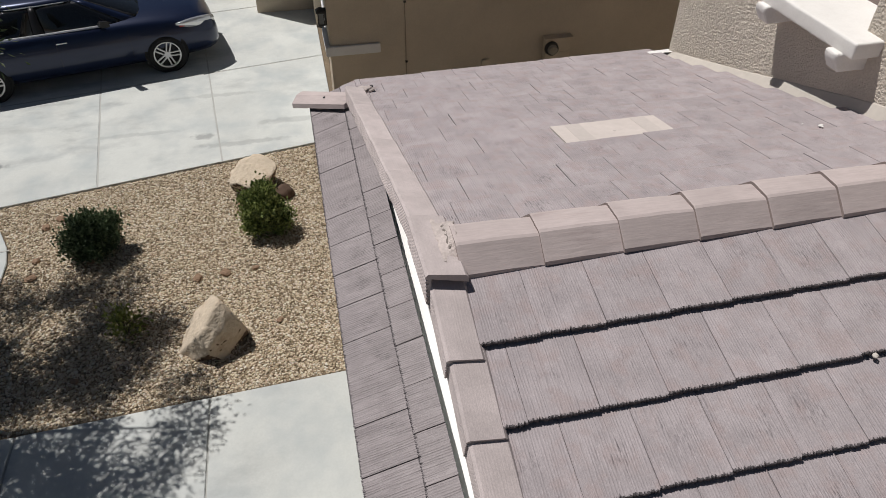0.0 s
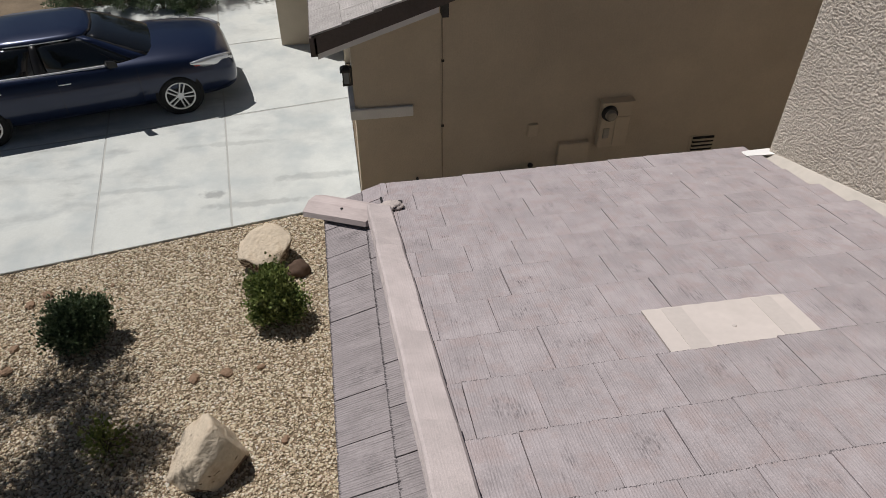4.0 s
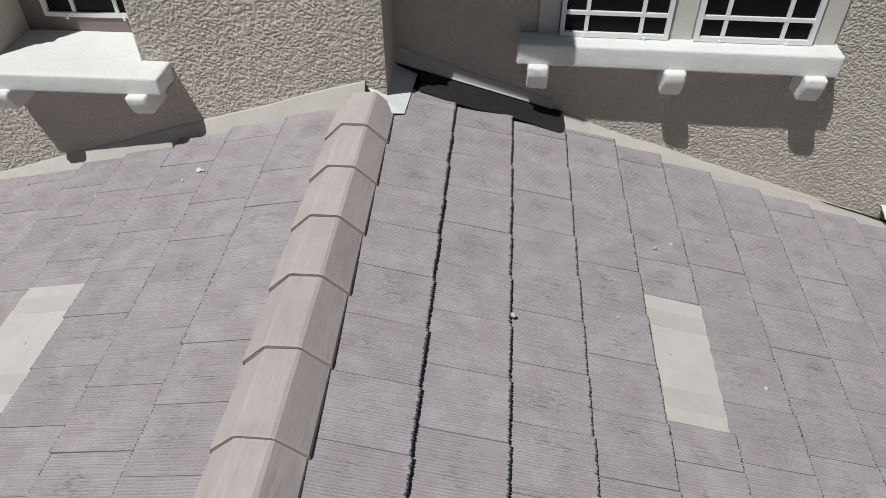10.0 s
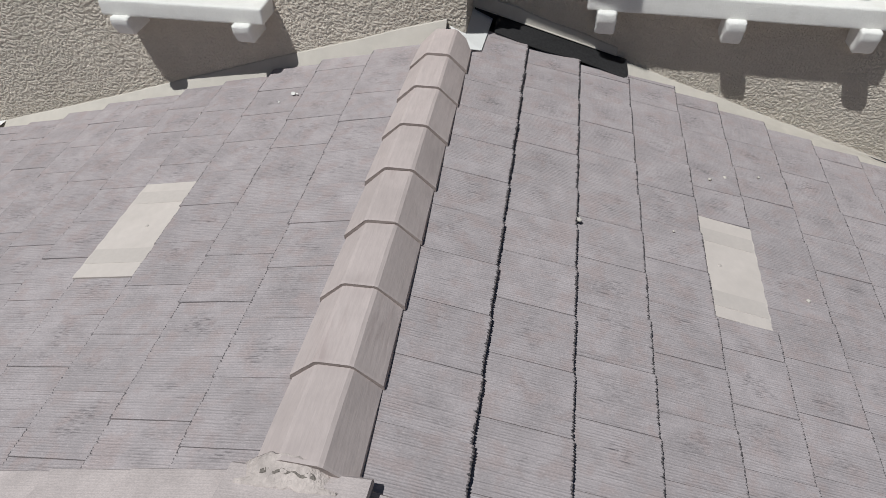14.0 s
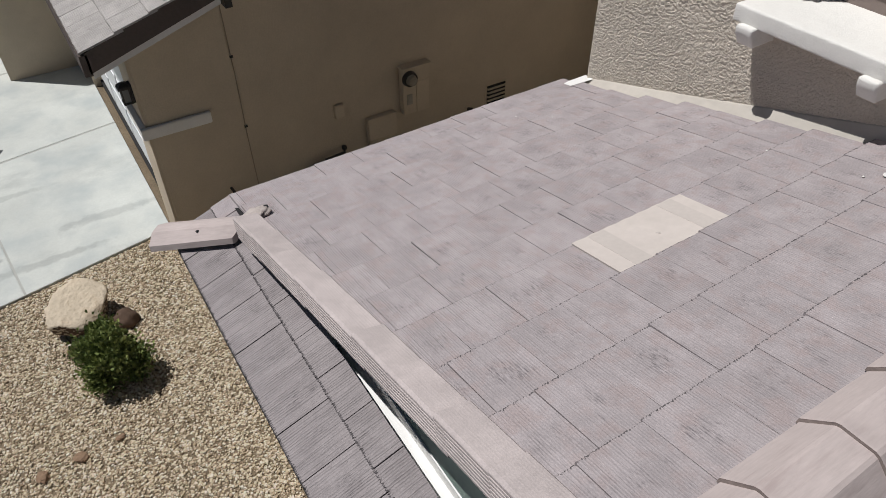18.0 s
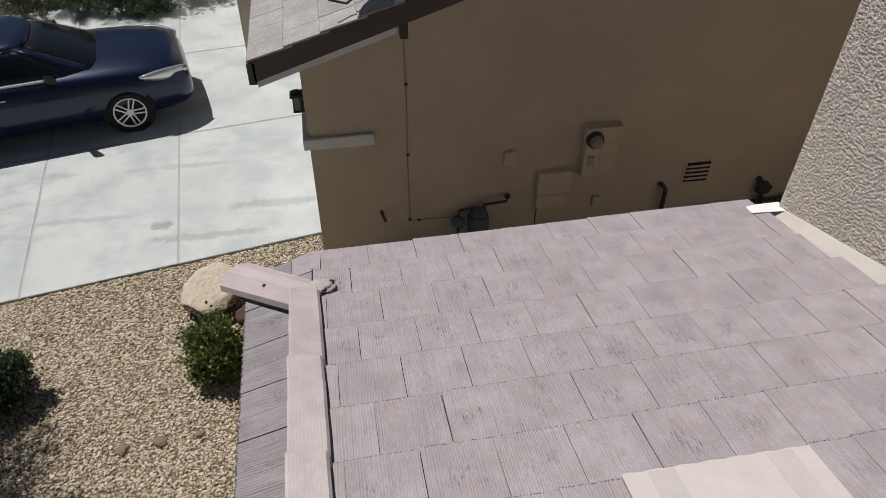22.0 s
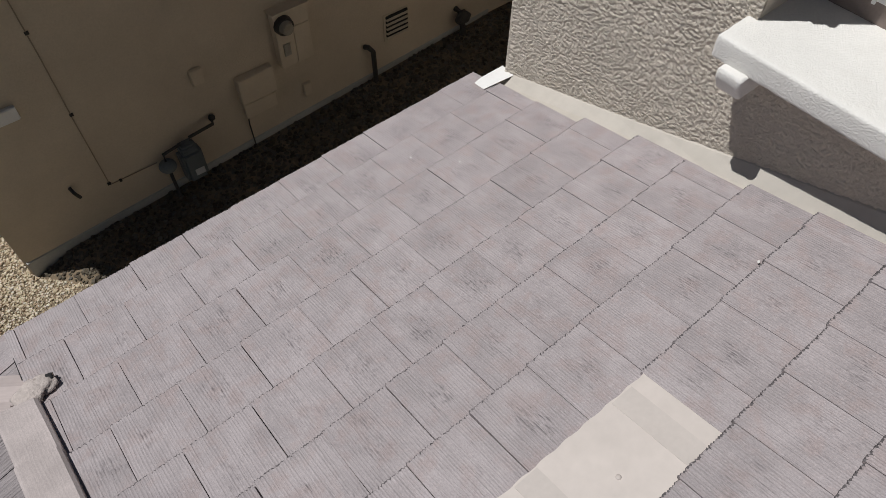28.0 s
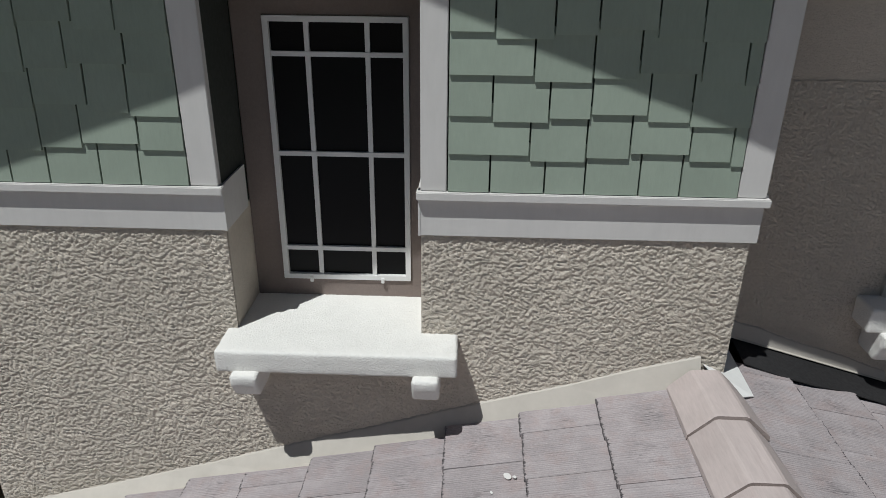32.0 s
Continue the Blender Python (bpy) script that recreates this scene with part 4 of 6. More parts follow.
for k, (x, y, z) in enumerate(((XA - 0.095, 3.24, 3.055), (XB - 0.012, -0.74, 3.845))):
    bm = boxes((x - 0.004, x + 0.012, y - 0.022, y + 0.022, z - 0.03, z + 0.03))
    tagged(part("flashing_tab", bm, FLASH, bevel=0.002), "small bent metal tab on the wall flashing", "flashing", group="tabs on the wall flashing")
# white metal saddles at the two wall corners
def sheet(name, pts, material, label, cat="flashing", thick=0.004):
    bm = bmesh.new()
    lo = [Vector(p) for p in pts]
    loft(bm, [lo, [p + Vector((0, 0, thick)) for p in lo]])
    return tagged(part(name, bm, material), label, cat)


sheet("valley_flashing", [on_roof(-1, 3.09, 0.10, 0.055), on_roof(-1, 3.16, 0.215, 0.05), on_roof(-1, 3.66, 0.24, 0.05), on_roof(-1, 3.66, 0.0, 0.09), on_roof(-1, 3.25, 0.0, 0.09)], WHITEMETAL, "bent white metal saddle flashing at the wall corner")
sheet("eave_flashing", [on_roof(1, 2.95, 3.56, 0.047), on_roof(1, 3.19, 3.525, 0.050), on_roof(1, 3.22, 3.675, 0.050), on_roof(1, 2.97, 3.685, 0.045)], WHITEMETAL, "bent white metal flashing end at the eave")
sheet("kickout_flashing", [on_roof(-1, 3.55, 3.36, 0.06), on_roof(-1, 3.68, 3.36, 0.1), on_roof(-1, 3.70, 3.6, 0.1), on_roof(-1, 3.52, 3.56, 0.06)], WHITEMETAL, "white metal kickout flashing at the wall end")

# ---- roof over the upper storey: unseen, but its edge shades the wall ----
for sd in (1, -1):
    bm = bmesh.new()
    reach = 2.35 if sd > 0 else 2.31
    loft(bm, [[Vector((x, AP + sd * v, APZ + 0.06 - GF * v + h)) for v, h in ((0, 0), (reach, 0), (reach, 0.16), (0, 0.16))] for x in (XA - 0.55, 9.5)])
    tagged(part("roof_upper_%s" % ("north" if sd > 0 else "south"), bm, TILE, at=ASKEW), "tiled roof over the upper storey", "roof", kind="structure")
# also unseen; the overhang is there to darken the recessed wall
tagged(part("roof_recess", boxes((XB - 0.5, 9.5, -3.9, HOUSE_R - 0.45, 6.4, 6.5)), TILE), "unseen roof over the recessed wall, overhung to shade it", "roof", kind="structure")
# walls that close the house
bm = boxes((XA + 0.381, 9.4, HOUSE_L - 0.3, HOUSE_L - 0.001, 0, 6.3))
tagged(part("wall_north", bm, STUCCO), "rough beige stucco side wall of the house", "wall", kind="structure")
tagged(part("wall_south", boxes((XB + 0.301, 9.4, BR, BR + 0.3, 0, 6.4)), STUCCO), "rough beige stucco side wall of the house", "wall", kind="structure")
tagged(part("wall_east", boxes((9.1, 9.399, BR + 0.3, HOUSE_L - 0.3, 0, 6.3)), STUCCO), "rough beige stucco rear wall", "wall", kind="structure")
tagged(part("wall_return", boxes((XA + 0.381, XB + 0.29, HOUSE_R + 0.001, HOUSE_R + 0.3, 4.2, 6.3), (XA + 0.38, XB - 0.001, HOUSE_R + 0.001, HOUSE_R + 0.3, 2.6, 4.2)), STUCCO), "rough beige stucco return wall", "wall", kind="structure")

# garage walls below
garage = tagged(new("wall_garage"), "rough beige stucco garage front with a deep opening", "wall", kind="structure")
part("pier", boxes((-0.10, 0.30, 2.75, 3.40, 0, 2.75)), STUCCO, garage, bevel=0.02)
part("pier", boxes((-0.10, 0.30, -3.4, -2.75, 0, 2.75)), STUCCO, garage, bevel=0.02)
part("lintel", boxes((0.0, 0.30, -2.75, 2.75, 2.25, 2.75)), STUCCO, garage)
tagged(part("garage_door", boxes((0.42, 0.46, -2.75, 2.75, 0, 2.3)), mat("taupe_door", (0.30, 0.27, 0.24), 0.6, bump=0.1)), "taupe panelled garage door in the recess", "garage door", kind="structure")
tagged(part("wall_garage_north", boxes((0.301, XA + 0.1, 3.1, 3.4, 0, 2.85)), STUCCO), "beige stucco garage side wall", "wall", kind="structure")
tagged(part("wall_garage_south", boxes((0.301, XB + 0.1, -3.4, -3.1, 0, 2.85)), STUCCO), "beige stucco garage side wall", "wall", kind="structure")
# ---- ground ----
BUILT = set(scene.objects)


def ground_z(x, y):
    """The side yard between the houses climbs towards the back."""
    k = min(max((y - 3.0) / 0.4, 0), 1) * min(max((7.4 - y) / 0.3, 0), 1)
    return k * (0.12 * min(max(x / 0.4, 0), 1) + 0.063 * min(max(x, 0), 6.0))


bm = bmesh.new()
xs = [-400, -60, -20, -12, -8, -6, -4, -2, -1, 0, 0.4, 1, 2, 3, 4, 5, 6, 8, 12, 20, 60, 400]
ys = [-400, -60, -20, -10, -6, -3, -1, 0, 1, 2, 3, 3.2, 3.4, 4, 5, 6, 7, 7.2, 7.4, 8, 10, 14, 20, 60, 400]
grid = [[bm.verts.new((x, y, ground_z(x, y))) for x in xs] for y in ys]
for j in range(len(ys) - 1):
    for i in range(len(xs) - 1):
        bm.faces.new((grid[j][i], grid[j][i + 1], grid[j + 1][i + 1], grid[j + 1][i]))
tagged(part("ground", bm, GRAVELBED), "tan decorative gravel bed", "ground", kind="structure")


def slab(name, outline, z0, z1, material, label, category, bevel=0.0, parent=None):
    bm = bmesh.new()
    prism(bm, outline, z0, z1)
    ob = part(name, bm, material, parent, bevel=bevel)
    return tagged(ob, label, category, kind="structure") if category else ob


def edge_y(x):
    return 6.62 + 0.187 * (x + 4.93)


# driveway: panels between tooled joints
COLS = (lambda y: -6.62 - 0.115 * (y - 6.9), lambda y: -5.63 - 0.098 * (y - 6.9), lambda y: -3.64 - 0.130 * (y - 6.92), lambda y: -1.86 - 0.104 * (y - 7.25), lambda y: -0.035)
ROWS = (edge_y, lambda x: 10.66 + 0.165 * x, lambda x: 13.6 + 0.165 * x, lambda x: 16.6 + 0.165 * x)


def meet(col, row):
    x, y = -3.0, 9.0
    for _ in range(12):
        y = row(x)
        x = col(y)
    return Vector((x, y))


drive = slab("driveway", [tuple(meet(COLS[0], ROWS[0]) + Vector((0.02, 0.02))), tuple(meet(COLS[4], ROWS[0]) + Vector((-0.02, 0.02))), tuple(meet(COLS[4], ROWS[3])), tuple(meet(COLS[0], ROWS[3]))], -0.1, 0.028, CONCRETE_DARK, "pale concrete driveway with tooled joints and tyre stains", "driveway")
for i in range(4):
    for j in range(3):
        c = [meet(COLS[i], ROWS[j]), meet(COLS[i + 1], ROWS[j]), meet(COLS[i + 1], ROWS[j + 1]), meet(COLS[i], ROWS[j + 1])]
        mid = sum(c, Vector((0, 0))) / 4
        slab("concrete_panel", [tuple(p + (mid - p).normalized() * 0.024) for p in c], -0.08, 0.034, CONCRETE, "", "", bevel=0.005, parent=drive)

# the near driveway of this house
own = slab("driveway_near", [(-8.2, -6), (0.4, -6), (0.4, 2.74), (-0.4, 2.695), (-4.6, 2.47), (-8.2, 2.28)], -0.1, 0.020, CONCRETE_DARK, "pale concrete driveway in dappled tree shade", "driveway")
for x0, x1 in ((-8.2, -5.66), (-5.64, -3.78), (-3.76, -1.88), (-1.86, 0.4)):
    for y0, y1 in ((-6, -3.2), (-3.18, -0.4), (-0.38, None)):
        top = [(x1, y1), (x0, y1)] if y1 is not None else [(x1, 2.715 + 0.053 * x1), (x0, 2.715 + 0.053 * x0)]
        slab("concrete_panel", [(x0, y0), (x1, y0), *top], -0.08, 0.034, CONCRETE, "", "", bevel=0.005, parent=own)

# joints that fan out to the kerb
for a, b in (((-5.62, 7.70), (-6.35, 7.60)), ((-5.62, 7.70), (-5.16, 7.02))):
    d = (Vector(b) - Vector(a)).normalized()
    n = Vector((-d.y, d.x)) * 0.014
    slab("joint", [tuple(Vector(a) - n), tuple(Vector(b) - n), tuple(Vector(b) + n), tuple(Vector(a) + n)], 0.02, 0.0365, CONCRETE_DARK, "", "", parent=drive)

# curved sidewalk with utility lids
pave = slab("pavement", [(-6.9, 2.4), (-4.78, 2.48), (-4.52, 3.3), (-4.47, 3.8), (-4.5, 4.5), (-4.52, 5.35), (-4.60, 5.7), (-4.78, 6.1), (-5.18, 6.56), (-6.60, 6.86), (-6.30, 6.13), (-5.55, 5.48), (-5.50, 4.4), (-5.42, 4.12), (-6.0, 3.6), (-6.9, 3.3)], -0.1, 0.029, CONCRETE, "pale concrete sidewalk curving to meet the driveway", "pavement", bevel=0.006)
for k, (a, b) in enumerate((((-5.55, 5.50), (-4.55, 5.62)), ((-5.52, 4.97), (-4.51, 4.97)), ((-5.47, 4.13), (-4.49, 4.13)), ((-6.3, 6.13), (-5.2, 6.56)))):
    d = (Vector(b) - Vector(a)).normalized()
    n = Vector((-d.y, d.x)) * 0.014
    slab("joint", [tuple(Vector(a) - n), tuple(Vector(b) - n), tuple(Vector(b) + n), tuple(Vector(a) + n)], 0.02, 0.0325, CONCRETE_DARK, "", "", parent=pave)
LID = mat("grey_utility_lid", (0.42, 0.42, 0.39), 0.9, spread=0.15, grain=18, blotch=6, bump=0.4, dark=(0.2, 0.19, 0.17), dark_amount=0.6, dark_scale=9)
RUST = mat("rusty_brown_lid", (0.24, 0.15, 0.11), 0.8, spread=0.2, grain=25, bump=0.4)
for pts, m_, lab in (([(-5.53, 5.60), (-5.0, 5.89), (-5.42, 6.30), (-5.88, 6.06)], LID, "grey concrete utility box lid in the sidewalk"),
                     ([(-5.29, 5.30), (-4.90, 5.30), (-4.88, 5.47), (-5.28, 5.47)], RUST, "brown rusty meter lid in the sidewalk"),
                     ([(-5.23, 4.22), (-4.80, 4.24), (-4.82, 4.90), (-5.29, 4.90)], LID, "grey concrete utility box lid in the sidewalk")):
    bm = bmesh.new()
    prism(bm, pts, 0.03, 0.040)
    lid = part("utility_lid", bm, m_, pave, lab, bevel=0.003)
    c = sum((Vector(p) for p in pts), Vector((0, 0))) / 4
    bm = bmesh.new()
    bmesh.ops.create_cone(bm, cap_ends=True, segments=10, radius1=0.02, radius2=0.02, depth=0.006, matrix=Matrix.Translation((c.x + 0.08, c.y, 0.041)))
    part("lift_hole", bm, FELT, lid)

# red kerb and street
kerb = slab("kerb", [(-6.30, 4.2), (-6.64, 6.9), (-7.10, 10.8), (-7.75, 16.6), (-8.15, 16.6), (-7.52, 10.8), (-7.06, 6.9), (-6.72, 4.2)], -0.2, 0.045, REDPAINT, "concrete kerb with worn red paint", "kerb", bevel=0.02)
slab("road", [(-7.04, -60), (-7.04, 6.9), (-7.50, 10.8), (-8.13, 16.6), (-12, 60), (-20, 60), (-20, -60)], -0.12, 0.006, mat("pale_street", (0.34, 0.36, 0.38), 0.9, spread=0.1, grain=50, blotch=0.8, bump=0.2), "pale weathered street surface", "road")

# ---- gravel: loose stones over the beds ----
def in_poly(x, y, poly):
    hit = False
    for (x0, y0), (x1, y1) in zip(poly, poly[1:] + poly[:1]):
        if (y0 > y) != (y1 > y) and x < (x1 - x0) * (y - y0) / (y1 - y0) + x0:
            hit = not hit
    return hit


def gravel(name, poly, count, seed, label, lo=0.011, hi=0.024, material=None):
    r = np.random.RandomState(seed)
    px, py = [p[0] for p in poly], [p[1] for p in poly]
    pts = []
    while len(pts) < count:
        x, y = r.uniform(min(px), max(px)), r.uniform(min(py), max(py))
        if in_poly(x, y, poly):
            pts.append((x, y, ground_z(x, y)))
    c = np.array(pts)
    turn = np.arange(5) * 2 * np.pi / 5
    base = np.concatenate([np.stack([np.cos(turn), np.sin(turn), 0 * turn - 0.15], 1), np.stack([0.70 * np.cos(turn + 0.5), 0.70 * np.sin(turn + 0.5), 0 * turn + 0.52], 1)])
    faces = np.array([f for i in range(5) for f in ((i, (i + 1) % 5, 5 + i), ((i + 1) % 5, 5 + (i + 1) % 5, 5 + i))] + [(5, 6, 7), (5, 7, 8), (5, 8, 9)])
    n = len(c)
    ang, size = r.uniform(0, 6.28, n), r.uniform(lo, hi, n) * r.choice([0.8, 1.0, 1.35], n)
    v = base[None] * (1 + r.uniform(-0.25, 0.25, (n, 10, 3)))
    ca, sa = np.cos(ang)[:, None], np.sin(ang)[:, None]
    x, y = v[:, :, 0] * ca - v[:, :, 1] * sa * 0.8, v[:, :, 0] * sa + v[:, :, 1] * ca * 0.8
    c[:, 2] += r.uniform(-0.006, 0.010, n)
    v = np.stack([x, y, v[:, :, 2]], -1) * size[:, None, None] + c[:, None]
    f = faces[None] + 10 * np.arange(n)[:, None, None]
    me = bpy.data.meshes.new(name)
    me.from_pydata(v.reshape(-1, 3).tolist(), [], f.reshape(-1, 3).tolist())
    me.materials.append(material)
    return tagged(new(name, me), label, "gravel", kind="stuff")


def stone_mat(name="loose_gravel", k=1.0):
    m = bpy.data.materials.new(name)
    m.use_nodes = True
    N, Lk = m.node_tree.nodes, m.node_tree.links
    b = N["Principled BSDF"]
    b.inputs["Roughness"].default_value = 0.92
    g = N.new("ShaderNodeNewGeometry")
    r = N.new("ShaderNodeValToRGB")
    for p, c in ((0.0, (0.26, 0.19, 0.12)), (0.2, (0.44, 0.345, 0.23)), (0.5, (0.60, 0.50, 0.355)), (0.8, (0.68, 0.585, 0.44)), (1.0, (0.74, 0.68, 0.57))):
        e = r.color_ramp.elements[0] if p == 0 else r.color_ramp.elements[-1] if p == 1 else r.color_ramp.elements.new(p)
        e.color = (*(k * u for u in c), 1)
    Lk.new(g.outputs["Random Per Island"], r.inputs[0])
    n = N.new("ShaderNodeTexNoise")
    n.inputs["Scale"].default_value = 90
    co = N.new("ShaderNodeTexCoord")
    Lk.new(co.outputs["Object"], n.inputs["Vector"])
    x = N.new("ShaderNodeMix")
    x.data_type, x.blend_type = "RGBA", "MULTIPLY"
    x.inputs[0].default_value = 0.4
    Lk.new(r.outputs[0], x.inputs[6])
    Lk.new(n.outputs["Color"], x.inputs[7])
    Lk.new(x.outputs[2], b.inputs["Base Color"])
    return m


STONE = stone_mat()
BED = [(-4.58, 2.52), (-0.15, 2.74), (-0.1, 3.5), (0.75, 3.6), (0.75, 5.7), (0.0, 6.76), (-0.12, 7.525), (-4.9, 6.63), (-5.1, 6.47), (-4.72, 6.05), (-4.5, 5.5), (-4.45, 3.8)]
gravel("gravel", BED, 76000, 3, "tan and cream decorative gravel between the driveways", lo=0.0095, hi=0.0185, material=STONE)
# same stone colours as the bed, scaled down to a fifth
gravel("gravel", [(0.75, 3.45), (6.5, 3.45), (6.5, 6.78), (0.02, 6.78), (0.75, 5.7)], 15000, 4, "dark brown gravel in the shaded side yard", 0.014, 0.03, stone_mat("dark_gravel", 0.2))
gravel("gravel", [(-7.0, 4.3), (-5.6, 4.3), (-5.6, 5.4), (-6.4, 6.1), (-6.55, 6.5)], 4500, 5, "tan gravel beside the sidewalk", 0.014, 0.026, STONE)


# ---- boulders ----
SHADED_RUST = mat("shaded_rusty_stone", (0.10, 0.062, 0.042), 0.9, spread=0.25, grain=18, bump=0.7)


def boulder(at, size, seed, cuts, label, turn=0.0):
    r = random.Random(seed)
    bm = bmesh.new()
    bmesh.ops.create_icosphere(bm, subdivisions=5, radius=1.0)
    planes = [(Vector(c[:3]).normalized(), c[3]) for c in cuts]
    for v in bm.verts:
        d = v.co.normalized()
        # facets meet in slightly worn edges
        k = -math.log(math.exp(-240.0) + sum(math.exp(-240.0 * dist / d.dot(nrm)) for nrm, dist in planes if d.dot(nrm) > 0.05)) / 240.0
        k *= 1 + 0.035 * noise.noise(d * 2.3 + Vector((seed, 0, 0))) + 0.03 * noise.noise(d * 6 + Vector((0, seed, 0))) + 0.022 * noise.noise(d * 15 + Vector((seed, seed, 0)))
        v.co = Vector((d.x * size[0] * k, d.y * size[1] * k, max(d.z * k, -0.25) * size[2]))
    bm.normal_update()
    # downward faces: rusty brown, with the underside's shade put into the colour
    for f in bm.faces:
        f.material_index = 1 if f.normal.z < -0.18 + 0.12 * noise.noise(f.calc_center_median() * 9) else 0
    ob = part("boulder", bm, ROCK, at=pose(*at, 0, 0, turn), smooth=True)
    ob.data.materials.append(SHADED_RUST)
    return tagged(ob, label, "boulder", group="boulders in the gravel bed")


boulder((-1.36, 6.42, 0.17), (0.385, 0.40, 0.37), 2, ((0.05, -0.22, 1, 0.50), (-1, 0.45, -0.35, 0.78), (0.9, 0.42, -0.35, 0.66), (0.12, -1, -0.75, 0.60), (-0.3, 1, 0.15, 0.74), (0.85, -0.6, -0.3, 0.66), (-0.8, -0.75, -0.35, 0.74), (0.3, -0.75, 0.75, 0.72), (-0.7, 0.1, 0.8, 0.70)), "flat-topped tan sandstone boulder, underside coloured rusty and shade-dark, beside a bush", 10)
boulder((-1.83, 3.45, 0.08), (0.52, 0.52, 0.62), 5, ((-0.62, 0.15, 0.62, 0.46), (0.9, 0.45, 0.42, 0.58), (0.55, -0.9, 0.12, 0.52), (-0.75, -0.75, 0.25, 0.62), (0.3, 1, 0.25, 0.72), (0.15, -0.75, 0.62, 0.66), (0.7, -0.6, -0.45, 0.50), (-0.2, -1, -0.5, 0.55)), "pointed tan sandstone boulder with a shaded face", 5)
# added lump that draws the boulder's own dark lower side
rust = bmesh.new()
lump(rust, (0, 0, 0.04), (0.15, 0.13, 0.12), 31)
tagged(part("stone", rust, SHADED_RUST, at=pose(-0.96, 6.17, 0.0), smooth=True), "dark rusty brown lump standing in for the boulder's lower side", "stone")
PEB = mat("red_brown_cobble", (0.26, 0.17, 0.11), 0.9, spread=0.2, grain=25, bump=0.5)
for k in range(13):
    x, y = RND.uniform(-4.2, -0.4), RND.uniform(3.0, 6.6)
    bm = bmesh.new()
    s = RND.uniform(0.025, 0.06)
    lump(bm, (0, 0, 0), (s * 1.3, s, s * 0.6), 100 + k)
    tagged(part("cobble", bm, PEB, at=pose(x, y, 0.025, 0, 0, RND.uniform(0, 180))), "small brown cobble lying on the gravel", "stone", group="cobbles on the gravel")


# ---- plants ----
def leaf_mat(name, c0, c1, trans=0.25):
    m = bpy.data.materials.new(name)
    m.use_nodes = True
    N, Lk = m.node_tree.nodes, m.node_tree.links
    b = N["Principled BSDF"]
    b.inputs["Roughness"].default_value = 0.5
    g = N.new("ShaderNodeNewGeometry")
    x = N.new("ShaderNodeMix")
    x.data_type = "RGBA"
    x.inputs[6].default_value, x.inputs[7].default_value = (*c0, 1), (*c1, 1)
    Lk.new(g.outputs["Random Per Island"], x.inputs[0])
    Lk.new(x.outputs[2], b.inputs["Base Color"])
    b.inputs["Transmission Weight"].default_value = 0.0
    t = N.new("ShaderNodeBsdfTranslucent")
    Lk.new(x.outputs[2], t.inputs[0])
    s = N.new("ShaderNodeMixShader")
    s.inputs[0].default_value = trans
    Lk.new(b.outputs[0], s.inputs[1])
    Lk.new(t.outputs[0], s.inputs[2])
    Lk.new(s.outputs[0], N["Material Output"].inputs[0])
    return m


BUSH = leaf_mat("bush_leaf", (0.035, 0.065, 0.014), (0.34, 0.40, 0.13), 0.14)
BUSH_DARK = leaf_mat("dark_bush_leaf", (0.025, 0.05, 0.02), (0.16, 0.21, 0.11), 0.14)
OAK = leaf_mat("narrow_tree_leaf", (0.03, 0.05, 0.018), (0.075, 0.10, 0.04))
BARK = mat("bark", (0.14, 0.10, 0.075), 0.9, spread=0.25, grain=20, blotch=5, bump=0.9, stretch=(1, 1, 0.25))


def leaves(centres, normals, seed, long, wide, droop=0.0):
    """Folded leaves (two triangles each side of the rib) at the given places."""
    r = np.random.RandomState(seed)
    n = len(centres)
    c = np.array(centres)
    d = np.array(normals) + r.normal(0, 0.55, (n, 3))
    d[:, 2] -= droop
    d /= np.linalg.norm(d, axis=1, keepdims=True)
    s = np.cross(d, r.normal(0, 1, (n, 3)))
    s /= np.linalg.norm(s, axis=1, keepdims=True)
    up = np.cross(s, d)
    ln, w = long * r.uniform(0.65, 1.25, (n, 1)), wide * r.uniform(0.7, 1.2, (n, 1))
    tip, left, right = c + d * ln, c + d * ln * 0.5 + s * w + up * w * 0.35, c + d * ln * 0.5 - s * w + up * w * 0.35
    v = np.stack([c, left, tip, right], 1).reshape(-1, 3)
    i = 4 * np.arange(n)[:, None]
    f = np.concatenate([i + np.array([0, 1, 2]), i + np.array([0, 2, 3])], 1).reshape(-1, 3)
    return v, f


def leaf_part(name, cs, ns, seed, long, wide, material, parent, droop=0.0):
    v, f = leaves(cs, ns, seed, long, wide, droop)
    me = bpy.data.meshes.new(name)
    me.from_pydata(v.tolist(), [], f.tolist())
    me.materials.append(material)
    ob = new(name, me)
    ob.parent = parent
    return ob


